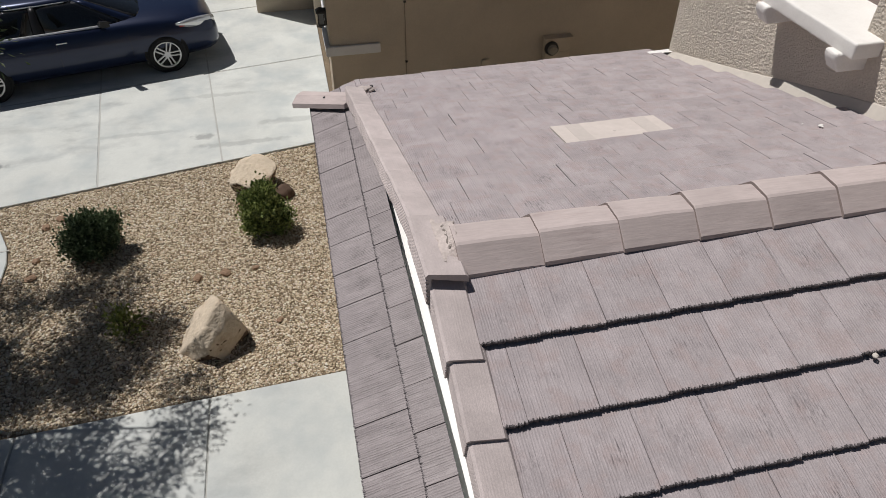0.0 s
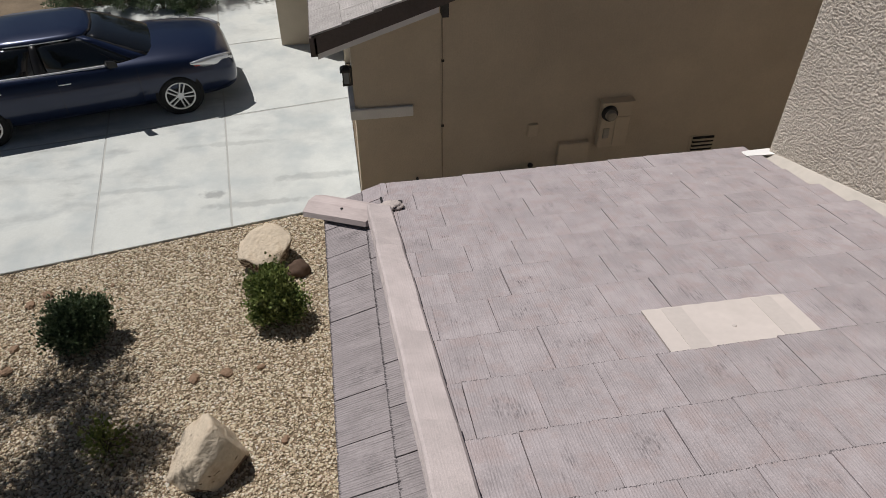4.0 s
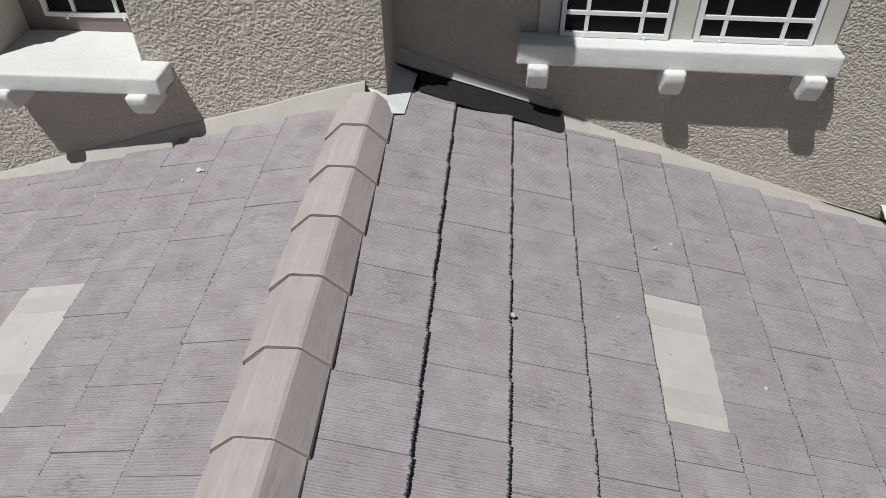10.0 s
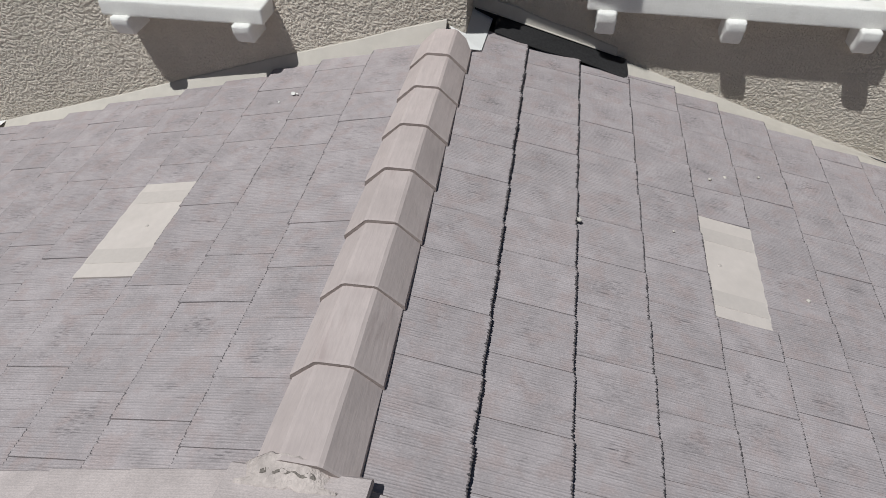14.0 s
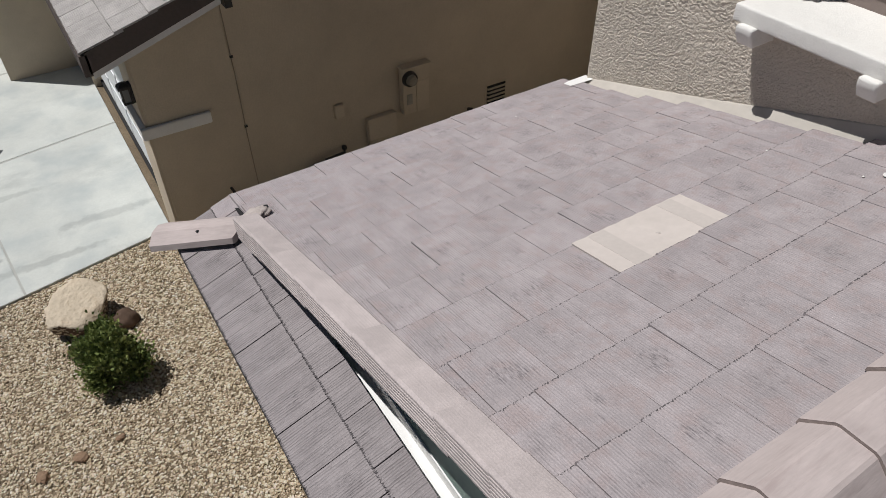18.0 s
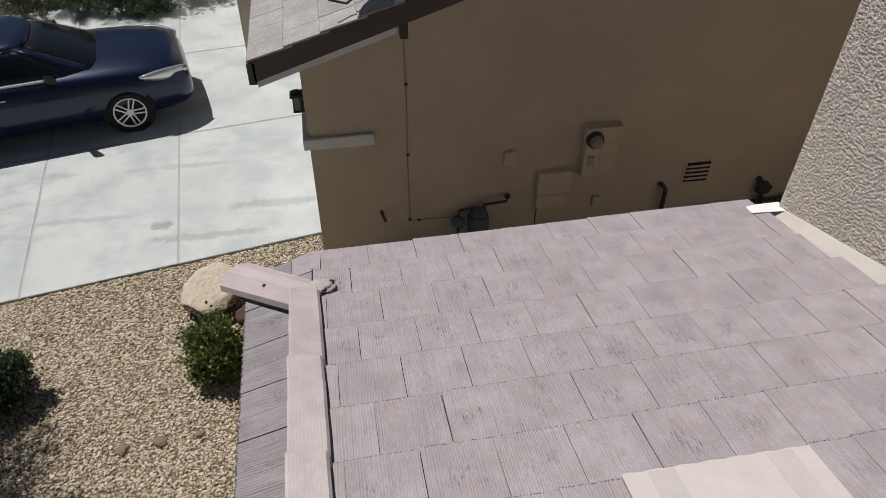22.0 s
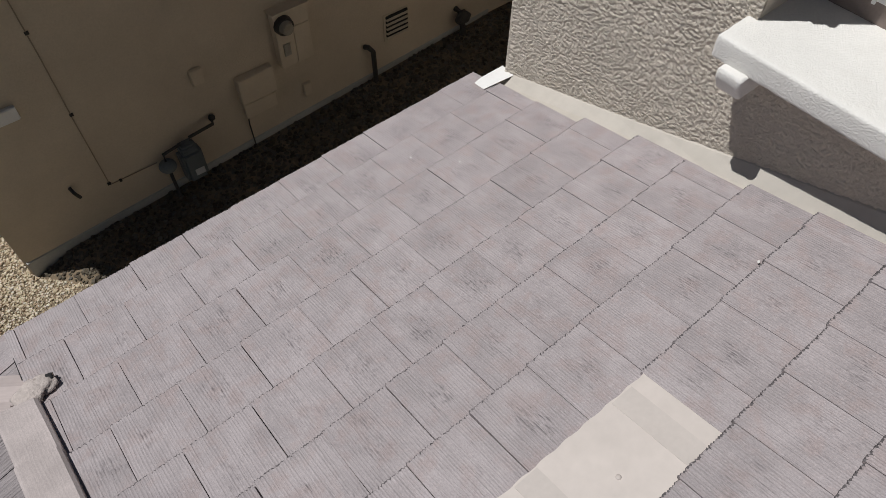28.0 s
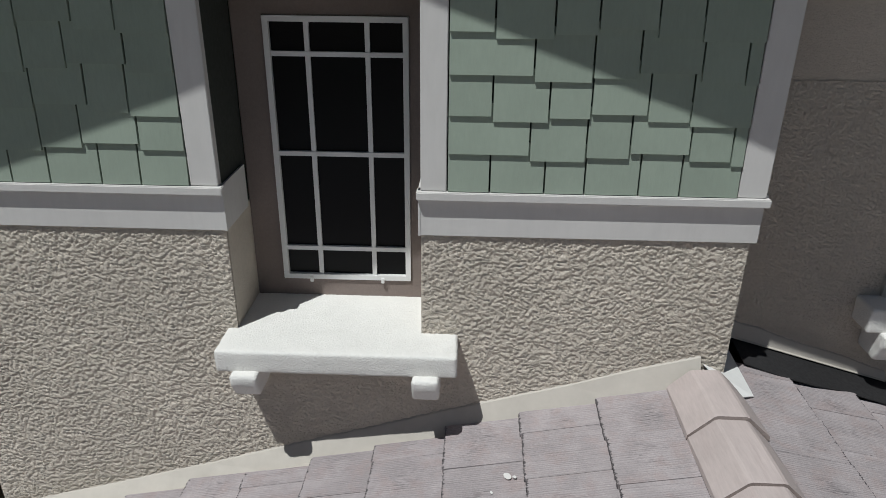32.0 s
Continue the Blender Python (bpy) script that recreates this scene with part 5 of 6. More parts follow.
def bush(at, rad, high, seed, material, label, n=3200):
    r = random.Random(seed)
    root = tagged(new("bush"), label, "bush", group="bushes in the gravel bed")
    root.matrix_basis = pose(*at)
    cs, ns = [], []
    for k in range(26):
        a, e = r.uniform(0, 6.283), r.uniform(0.15, 1.5)
        d = Vector((math.cos(a) * math.cos(e), math.sin(a) * math.cos(e), math.sin(e)))
        ln = r.uniform(0.75, 1.1)
        tip = Vector((d.x * rad * ln, d.y * rad * ln, 0.05 + d.z * high * ln))
        bm = bmesh.new()
        mid = tip * 0.5 + Vector((0, 0, 0.05))
        tube(bm, [(0, 0, -0.02), mid, tip], [0.009, 0.006, 0.003], 5)
        if k < 14:
            part("stem", bm, BARK, root)
        else:
            bm.free()
        for _ in range(n // 26):
            s = r.uniform(0.35, 1.04)
            p = tip * s + Vector((r.gauss(0, 0.055), r.gauss(0, 0.055), r.gauss(0, 0.05)))
            if p.z > 0.02:
                cs.append(tuple(p))
                ns.append(tuple((p.normalized() + Vector((0, 0, 0.4)))))
    leaf_part("foliage", cs, ns, seed, 0.046, 0.018, material, root)


bush((-1.23, 5.38, 0.0), 0.33, 0.62, 1, BUSH, "bright green leafy bush beside the boulder", 12500)
bush((-3.36, 5.34, 0.0), 0.36, 0.55, 2, BUSH_DARK, "dark green compact bush in the gravel bed", 13500)
bush((-2.88, 3.80, 0.0), 0.27, 0.30, 3, leaf_mat("weed_leaf", (0.12, 0.16, 0.03), (0.30, 0.32, 0.09)), "sparse low yellow-green weed in the gravel", 520)


def tree(at, crown, radii, seed, n_leaf, label, material, clumps=60, long=0.07, wide=0.010):
    r = random.Random(seed)
    root = tagged(new("tree"), label, "tree")
    root.matrix_basis = pose(*at)
    c = Vector(crown) - Vector(at)
    bm = bmesh.new()
    tube(bm, [(0, 0, -0.05), (0.04, 0.02, c.z * 0.25), (c.x * 0.3 + 0.03, c.y * 0.3, c.z * 0.5), (c.x * 0.6, c.y * 0.6, c.z * 0.78)], [0.11, 0.085, 0.07, 0.045], 10)
    part("trunk", bm, BARK, root, smooth=True)
    fork = Vector((c.x * 0.45, c.y * 0.45, c.z * 0.6))
    cs, ns = [], []
    for k in range(clumps):
        while True:
            q = Vector((r.uniform(-1, 1), r.uniform(-1, 1), r.uniform(-1, 1)))
            if 0.25 < q.length < 1:
                break
        p = c + Vector((q.x * radii[0], q.y * radii[1], q.z * radii[2]))
        if k % 3 == 0:
            bm = bmesh.new()
            tube(bm, [fork, fork.lerp(p, 0.5) + Vector((0, 0, 0.12)), p], [0.035, 0.02, 0.006], 6)
            part("limb", bm, BARK, root)
        sz = r.uniform(0.10, 0.22)
        for _ in range(n_leaf // clumps):
            g = Vector((r.gauss(0, sz), r.gauss(0, sz), r.gauss(0, sz * 0.5)))
            cs.append(tuple(p + g))
            ns.append(tuple(g.normalized()))
    leaf_part("crown", cs, ns, seed, long, wide, material, root, 0.35)


tree((-6.2, 3.3, 0.0), (-5.38, 3.76, 3.7), (2.25, 2.25, 0.72), 4, 84000, "small street tree with narrow dark green leaves", OAK, 110, 0.078, 0.0115)
# ---- the house next door ----
NY = 6.806
nb = tagged(new("neighbour_house"), "tan stucco house next door with a grey tiled roof", "house")
part("wall", boxes((0.90, 9.5, NY, NY + 0.3, 0, 3.0), (3.2, 9.5, NY + 0.001, NY + 0.299, 3.0, 6.2)), STUCCO_FINE, nb, "fine tan stucco side wall")
bm = boxes((-0.05, 0.90, NY, 7.45, 0, 2.9))
bmesh.ops.recalc_face_normals(bm, faces=bm.faces)
bmesh.ops.bevel(bm, geom=[e for e in bm.edges if all(v.co.x < 0 and v.co.y < 7 for v in e.verts)], offset=0.03, segments=4, affect="EDGES")
part("corner_pier", bm, STUCCO_FINE, nb)
part("front_wall", boxes((-0.05, 0.28, 7.45, 12.1, 2.35, 2.9), (-0.05, 0.28, 12.1, 13.0, 0, 2.9)), STUCCO_FINE, nb)
bm = bmesh.new()
loft(bm, [[Vector((x, y, z)) for x, z in ((0.0, 2.8), (3.2, 2.8), (3.2, 4.12), (0.0, 3.05))] for y in (NY + 0.001, NY + 0.28)])
part("gable_wall", bm, STUCCO_FINE, nb)
GD = mat("white_garage_door", (0.72, 0.73, 0.74), 0.55, spread=0.04, bump=0.05)
door = part("garage_door", boxes((0.10, 0.14, 7.45, 12.1, 0.10, 2.35)), GD, nb, "white sectional garage door")
for i in range(4):
    for j in range(4):
        y, z = 7.55 + 1.14 * i, 0.18 + 0.545 * j
        part("door_panel", boxes((0.086, 0.102, y, y + 1.04, z, z + 0.45)), GD, door, bevel=0.006)
part("door_seal", boxes((0.06, 0.14, 7.45, 12.1, 0.03, 0.10)), FELT, door, "black strip along the foot of the door")
bm = bmesh.new()
loft(bm, [[Vector((x, y, z)) for y, z in ((NY - 0.014, -0.1), (NY + 0.01, -0.1), (NY + 0.01, 0.23 + 0.055 * x), (NY - 0.014, 0.22 + 0.055 * x))] for x in (-0.03, 6.0)])
part("foundation", bm, CONCRETE_DARK, nb, "bare concrete foundation strip")
# trim band that wraps the corner
part("trim_band", boxes((-0.11, 0.64, NY - 0.05, NY + 0.001, 1.797, 1.93), (-0.11, -0.049, NY + 0.001, 7.46, 1.797, 1.93)), STUCCO_WHITE, nb, "light stucco trim band", bevel=0.008)
# roof
RZ, RF = 3.13, 0.335


def nroof(x, h=0.0):
    return RZ + RF * (x + 0.42) + h


NTILE = combed("neighbour_tile", (0.47, 0.44, 0.42), (0.16, 0.15, 0.14), pitch=0.026, dirt=0.6, depth=0.007, patch=0.6, piece=0.12)
bm = bmesh.new()
loft(bm, [[Vector((x, y, nroof(x, h))) for x, h in ((-0.40, -0.12), (3.4, -0.12), (3.4, -0.02), (-0.40, -0.02))] for y in (6.19, 12.9)])
roof_n = part("roof", bm, FELT, nb, "grey concrete tile roof")
NT = []
for k in range(4):
    me = tile_mesh(0.30, 0.43, 200 + k, 0.018, NTILE, NTILE)
    NT.append(me)
for row in range(11):
    xl = -0.45 + 0.33 * row
    n = 0
    y = 6.15 + 0.15 * (row % 2) - (0.15 if row % 2 else 0)
    while y < 9.4 and xl < 3.0:
        ob = new("roof_tile", RND.choice(NT))
        ob.parent = roof_n
        low = Vector((xl, y, nroof(xl, 0.012)))
        top = low + Vector((0.405, 0, 0.405 * RF - 0.02))
        down = (low - top).normalized()
        across = Vector((0, 1, 0))
        up = across.cross(down)
        mm = Matrix((down.cross(up), down, up)).transposed().to_4x4()
        mm.translation = top
        ob.matrix_basis = mm @ pose(0, 0, RND.uniform(0, 0.004))
        y += 0.30
bm = bmesh.new()
loft(bm, [[Vector((x, y, nroof(x, -0.02))) for x, y in ((-0.44, 9.4), (3.4, 9.4), (3.4, 12.95), (-0.44, 12.95))], [Vector((x, y, nroof(x, 0.03))) for x, y in ((-0.44, 9.4), (3.4, 9.4), (3.4, 12.95), (-0.44, 12.95))]])
part("far_tiles", bm, NTILE, nb)
FASCIA = mat("dark_brown_fascia", (0.085, 0.064, 0.056), 0.6, spread=0.12, bump=0.1)
bm = bmesh.new()
loft(bm, [[Vector((x, y, nroof(x, h))) for y, h in ((6.165, -0.20), (6.22, -0.20), (6.22, -0.005), (6.165, -0.005))] for x in (-0.42, 3.4)])
part("fascia", bm, FASCIA, nb, "dark brown rake fascia")
bm = bmesh.new()
loft(bm, [[Vector((x, y, nroof(x, h))) for y, h in ((6.20, -0.275), (6.27, -0.275), (6.27, -0.201), (6.20, -0.201))] for x in (-0.40, 0.86)])
part("barge_trim", bm, BOARD, nb, "off-white inner trim board")
bm = bmesh.new()
loft(bm, [[Vector((x, y, nroof(-0.42, h))) for x, h in ((-0.47, -0.22), (-0.40, -0.22), (-0.40, -0.02), (-0.47, -0.02))] for y in (6.165, 12.9)])
part("eave_fascia", bm, FASCIA, nb, "dark brown eave fascia")
part("far_wing", boxes((-1.25, -0.05, 13.02, 17.5, 0, 3.0)), STUCCO_FINE, nb, "tan stucco entry wing", bevel=0.02)
# eave out of view, added so the wall below gets less sky
part("upper_eave", boxes((3.45, 9.5, 6.25, NY + 0.3, 6.2, 6.32)), FASCIA, nb, "unseen dark eave added to block sky over the side yard")
part("rear_wall", boxes((9.2, 9.5, NY + 0.3, 14, 0, 6.2)), STUCCO_FINE, nb)

# unseen wall, added to keep sky light out of the side yard
tagged(part("wall_side_yard", boxes((6.9, 7.05, HOUSE_L, NY, 0.3, 4.4)), STUCCO_FINE), "unseen plain stucco wall added to darken the side yard", "wall", kind="structure")

# fixtures on its side wall
PAINTBOX = mat("tan_painted_metal", (0.60, 0.51, 0.385), 0.55, spread=0.06, bump=0.05)
GREYBOX = mat("grey_metal_box", (0.13, 0.145, 0.15), 0.5, spread=0.15, bump=0.1)
IRON = mat("dark_pipe", (0.05, 0.045, 0.04), 0.6, spread=0.2, bump=0.2)
m_ = tagged(new("electric_meter"), "tan electric meter cabinet with a round glass meter", "electric meter")
part("cabinet", boxes((3.025, 3.41, NY - 0.11, NY, 1.155, 1.80)), PAINTBOX, m_, bevel=0.008)
part("cabinet_door", boxes((3.215, 3.395, NY - 0.122, NY - 0.109, 1.175, 1.60)), PAINTBOX, m_, bevel=0.003)
part("hood", boxes((3.005, 3.43, NY - 0.135, NY, 1.795, 1.815)), PAINTBOX, m_)
part("latch_plate", boxes((3.075, 3.15, NY - 0.125, NY - 0.109, 1.30, 1.44)), mat("pale_metal", (0.45, 0.42, 0.37), 0.4, metal=0.5, bump=0), m_)
bm = bmesh.new()
bmesh.ops.create_cone(bm, cap_ends=True, segments=24, radius1=0.105, radius2=0.095, depth=0.06, matrix=Matrix.Translation((3.115, NY - 0.14, 1.665)) @ Matrix.Rotation(radians(90), 4, "X"))
ring = part("meter_ring", bm, IRON, m_, bevel=0.004)
bm = bmesh.new()
bmesh.ops.create_cone(bm, cap_ends=True, segments=24, radius1=0.078, radius2=0.06, depth=0.06, matrix=Matrix.Translation((3.115, NY - 0.195, 1.665)) @ Matrix.Rotation(radians(90), 4, "X"))
part("meter_glass", bm, mat("meter_face", (0.30, 0.27, 0.22), 0.15, spread=0.3, grain=12, bump=0), ring, bevel=0.006)

b_ = tagged(new("utility_box"), "tan painted telephone box on the stucco wall", "utility box")
part("box_lid", boxes((2.515, 2.925, NY - 0.09, NY, 0.92, 1.235)), PAINTBOX, b_, bevel=0.008)
part("box_base", boxes((2.525, 2.90, NY - 0.075, NY, 0.72, 0.905)), PAINTBOX, b_, bevel=0.006)
tagged(part("outlet_cover", boxes((2.10, 2.222, NY - 0.05, NY, 1.365, 1.54)), PAINTBOX, bevel=0.008), "tan outlet cover on the wall", "outlet")
tagged(part("outlet_cover", boxes((3.255, 3.345, NY - 0.05, NY, 0.625, 0.785)), PAINTBOX, bevel=0.008), "small tan outlet cover under the meter", "outlet")
v_ = tagged(new("wall_vent"), "tan louvred foundation vent in the stucco wall", "vent")
part("frame", boxes((4.38, 4.74, NY - 0.012, NY - 0.001, 0.81, 1.15)), PAINTBOX, v_)
for i in range(5):
    z = 0.845 + 0.06 * i
    bm = bmesh.new()
    loft(bm, [[Vector((x, NY - 0.012 + dy, z + dz)) for dy, dz in ((0, 0), (-0.026, -0.006), (-0.026, 0.0), (0, 0.02))] for x in (4.41, 4.71)])
    part("slat", bm, PAINTBOX, v_)
    # black bar set over the frame, drawing the shade between two slats
    part("slot", boxes((4.41, 4.71, NY - 0.030, NY - 0.0115, z + 0.022, z + 0.050)), FELT, v_)
g_ = tagged(new("gas_meter"), "grey gas meter with pipes low on the wall", "gas meter")
part("meter_body", boxes((1.69, 1.92, NY - 0.24, NY - 0.06, 0.40, 0.80)), GREYBOX, g_, bevel=0.035)
part("meter_head", boxes((1.72, 1.89, NY - 0.22, NY - 0.08, 0.80, 0.87)), GREYBOX, g_, bevel=0.02)
part("index_plate", boxes((1.78, 1.88, NY - 0.246, NY - 0.239, 0.49, 0.57)), mat("white_plate", (0.6, 0.6, 0.58), 0.5, bump=0), g_)
bm = bmesh.new()
bmesh.ops.create_uvsphere(bm, u_segments=16, v_segments=10, radius=0.09, matrix=Matrix.Translation((1.56, NY - 0.15, 0.70)) @ Matrix.Diagonal((1, 1, 0.75, 1)))
part("regulator", bm, GREYBOX, g_, smooth=True)
bm = bmesh.new()
tube(bm, [(1.86, NY - 0.14, 0.85), (1.86, NY - 0.14, 0.91), (2.14, NY - 0.12, 0.915), (2.17, NY - 0.02, 0.915)], 0.017)
part("riser_pipe", bm, IRON, g_)
bm = bmesh.new()
tube(bm, [(1.56, NY - 0.15, 0.05), (1.56, NY - 0.15, 0.66)], 0.018)
part("supply_pipe", bm, IRON, g_)
bm = bmesh.new()
tube(bm, [(1.56, NY - 0.15, 0.74), (1.56, NY - 0.15, 0.86), (1.76, NY - 0.15, 0.89)], 0.016)
part("link_pipe", bm, IRON, g_)
bm = bmesh.new()
tube(bm, [(1.80, NY - 0.12, 0.42), (1.80, NY - 0.12, 0.10)], 0.016)
part("support_leg", bm, IRON, g_)
bm = bmesh.new()
lump(bm, (2.17, NY - 0.045, 0.93), (0.035, 0.03, 0.035), 5)
part("valve", bm, IRON, g_)
bm = bmesh.new()
tube(bm, [(4.10, NY - 0.01, 0.87), (4.12, NY - 0.06, 0.885), (4.165, NY - 0.085, 0.82), (4.18, NY - 0.08, 0.30)], 0.03)
tagged(part("drain_pipe", bm, IRON), "dark curved pipe coming out of the wall", "pipe")
bm = bmesh.new()
tube(bm, [(5.45, NY - 0.01, 0.80), (5.45, NY - 0.12, 0.80), (5.50, NY - 0.12, 0.45)], 0.035)
lump(bm, (5.48, NY - 0.12, 0.72), (0.10, 0.06, 0.09), 8)
tagged(part("hose_bib", bm, IRON), "dark valve and pipe by the rear of the wall", "valve")
bm = bmesh.new()
tube(bm, [(0.67, NY - 0.005, 0.86), (0.68, NY - 0.07, 0.84), (0.71, NY - 0.075, 0.76)], 0.018)
tagged(part("tap", bm, IRON), "dark garden tap on the stucco wall", "tap")
cab = tagged(new("wall_cable"), "thin tan cable clipped down the stucco wall", "cable")
bm = bmesh.new()
tube(bm, [(0.99, NY - 0.008, 3.12), (1.0, NY - 0.008, 2.2), (0.995, NY - 0.008, 1.5), (1.005, NY - 0.008, 0.68), (1.5, NY - 0.008, 0.67)], 0.006, 6)
part("cable", bm, mat("tan_cable", (0.34, 0.28, 0.21), 0.6, bump=0), cab)
for z in (2.47, 1.61, 0.70):
    part("clip", boxes((0.985, 1.018, NY - 0.02, NY, z - 0.012, z + 0.012)), IRON, cab)
part("clip", boxes((1.10, 1.125, NY - 0.02, NY, 0.66, 0.685)), IRON, cab)
bm = bmesh.new()
tube(bm, [(2.56, NY - 0.02, 0.74), (2.545, NY - 0.03, 0.60), (2.555, NY - 0.03, 0.24)], 0.008, 6)
tagged(part("ground_wire", bm, IRON), "dark wire running down from the utility box", "cable")
# lantern on the street front
l_ = tagged(new("wall_lantern"), "black metal wall lantern with a glass cage", "wall lantern")
part("back_plate", boxes((-0.075, -0.05, 6.89, 6.99, 2.19, 2.40)), IRON, l_)
part("lantern_cage", boxes(*((x, x + 0.012, y, y + 0.012, 2.20, 2.36) for x in (-0.165, -0.092) for y in (6.885, 6.983)), (-0.17, -0.076, 6.88, 7.0, 2.19, 2.205)), IRON, l_)
bm = bmesh.new()
loft(bm, [[Vector((-0.123 + sx * w, 6.94 + sy * w, z)) for sx, sy in ((-1, -1), (1, -1), (1, 1), (-1, 1))] for w, z in ((0.066, 2.36), (0.060, 2.385), (0.02, 2.42))])
part("lantern_cap", bm, IRON, l_)
part("lantern_glass", boxes((-0.155, -0.09, 6.895, 6.985, 2.205, 2.358)), glassy("lantern_glass", (0.18, 0.19, 0.19), 0.15), l_)
# satellite dish on the rake
s_ = tagged(new("satellite_dish"), "pale grey satellite dish on a dark mast at the roof edge", "satellite dish")
bm = bmesh.new()
rings = []
for k in range(6):
    r = 0.24 * k / 5 + 0.004
    rings.append([Vector((r * math.cos(a * 0.3927), r * 1.1 * math.sin(a * 0.3927), 0.6 * r * r)) for a in range(16)])
loft(bm, rings, caps=False)
bmesh.ops.solidify(bm, geom=bm.faces[:], thickness=0.008)
dm = pose(0.66, 6.3, 3.86, -35, -50, 0)
part("reflector", bm, mat("dish_grey", (0.62, 0.63, 0.64), 0.45, spread=0.04, bump=0), s_, at=dm, smooth=True)
bm = bmesh.new()
tube(bm, [(0.92, 6.26, 3.22), (0.92, 6.26, 3.55), (0.74, 6.3, 3.82)], 0.02)
part("mast", bm, IRON, s_)
bm = bmesh.new()
tube(bm, [(0.74, 6.3, 3.75), (0.45, 6.28, 3.55), (0.30, 6.26, 3.60)], 0.012)
part("feed_arm", bm, IRON, s_)
part("wall_bracket", boxes((0.90, 0.97, 6.22, 6.36, 3.22, 3.42)), IRON, s_)

# ---- the parked car ----
CAR_AT, CAR_TURN = (-4.50, 11.11), 12.8
PAINT = glassy("navy_car_paint", (0.009, 0.016, 0.043), 0.30, 0.35, 0.4)
PAINT.node_tree.nodes["Principled BSDF"].inputs["Coat Weight"].default_value = 0.45
PAINT.node_tree.nodes["Principled BSDF"].inputs["Coat Roughness"].default_value = 0.05
AUTOGLASS = glassy("tinted_car_glass", (0.006, 0.007, 0.008), 0.06, 0.6)
CHROME = glassy("chrome", (0.85, 0.85, 0.86), 0.34, 0.5, 0.7)
RUBBER = mat("tyre_rubber", (0.011, 0.011, 0.011), 0.85, spread=0.2, bump=0.2)
ALLOY = glassy("silver_alloy", (0.50, 0.50, 0.50), 0.3, 0.5, 0.85)
BLACK = glassy("black_trim", (0.008, 0.008, 0.009), 0.45, 0.4)
LENS = glassy("clear_headlight", (0.62, 0.63, 0.64), 0.12, 0.6, 0.7)
AMBER = glassy("red_marker", (0.35, 0.03, 0.02), 0.2, 0.5)

car = tagged(new("car"), "dark navy blue sedan parked on the concrete driveway", "car")
car.matrix_basis = pose(CAR_AT[0], CAR_AT[1], 0.034, 0, 0, CAR_TURN)


def car_ring(x, w, zb, zs, zt, crown):
    side = [(0.55 * w, zb), (0.88 * w, zb + 0.03), (0.985 * w, zb + 0.16), (w, (zb + zs) / 2 + 0.05), (0.985 * w, zs - 0.05), (0.93 * w, zs), (0.80 * w, zt - 0.01), (0.45 * w, zt + crown * 0.8), (0, zt + crown)]
    ring = [(y, z) for y, z in side] + [(-y, z) for y, z in reversed(side[:-1])]
    return [Vector((x, y, z)) for y, z in ring]


ST = [(-2.50, 0.68, 0.42, 0.90, 0.96, 0.02), (-2.42, 0.82, 0.30, 0.98, 1.05, 0.02), (-2.15, 0.91, 0.24, 1.02, 1.10, 0.02), (-1.6, 0.95, 0.22, 1.03, 1.10, 0.02), (-0.8, 0.96, 0.20, 1.01, 1.06, 0.02), (0.0, 0.96, 0.20, 1.0, 1.05, 0.02), (0.8, 0.955, 0.20, 0.985, 1.045, 0.03),
      (1.3, 0.955, 0.21, 0.965, 1.035, 0.05), (1.75, 0.95, 0.21, 0.935, 1.005, 0.055), (2.08, 0.92, 0.22, 0.90, 0.965, 0.055), (2.28, 0.86, 0.23, 0.865, 0.915, 0.05), (2.40, 0.77, 0.25, 0.81, 0.85, 0.04), (2.46, 0.69, 0.28, 0.70, 0.74, 0.03), (2.49, 0.60, 0.32, 0.60, 0.62, 0.02)]
bm = bmesh.new()
loft(bm, [car_ring(*s) for s in ST])
body = part("body", bm, PAINT, car, smooth=True)
# greenhouse: stacked rings from the belt to the roof
bm = bmesh.new()


def green_ring(x0, x1, w, z, crown=0.0):
    pts = []
    for fx, fy in ((1.0, 0.0), (0.985, 0.55), (0.93, 0.86), (0.80, 0.97), (0.5, 1.0), (0.2, 0.98), (0.07, 0.88), (0.015, 0.55), (0.0, 0.0)):
        pts.append((x0 + (x1 - x0) * fx, w * fy))
    pts += [(x, -y) for x, y in reversed(pts[1:-1])]
    return [Vector((x, y, z)) for x, y in pts]


CABIN = [green_ring(-2.05, 1.46, 0.86, 0.985), green_ring(-1.86, 1.20, 0.825, 1.10), green_ring(-1.62, 0.90, 0.775, 1.23), green_ring(-1.36, 0.60, 0.72, 1.36), green_ring(-1.14, 0.36, 0.665, 1.45)]
loft(bm, CABIN)
part("cabin_shell", bm, BLACK, car, smooth=True)
bm = bmesh.new()
loft(bm, [green_ring(-1.20, 0.42, 0.682, 1.432), green_ring(-1.15, 0.37, 0.67, 1.468), green_ring(-1.02, 0.24, 0.60, 1.502), green_ring(-0.72, -0.06, 0.34, 1.522)])
part("roof", bm, PAINT, car, smooth=True)


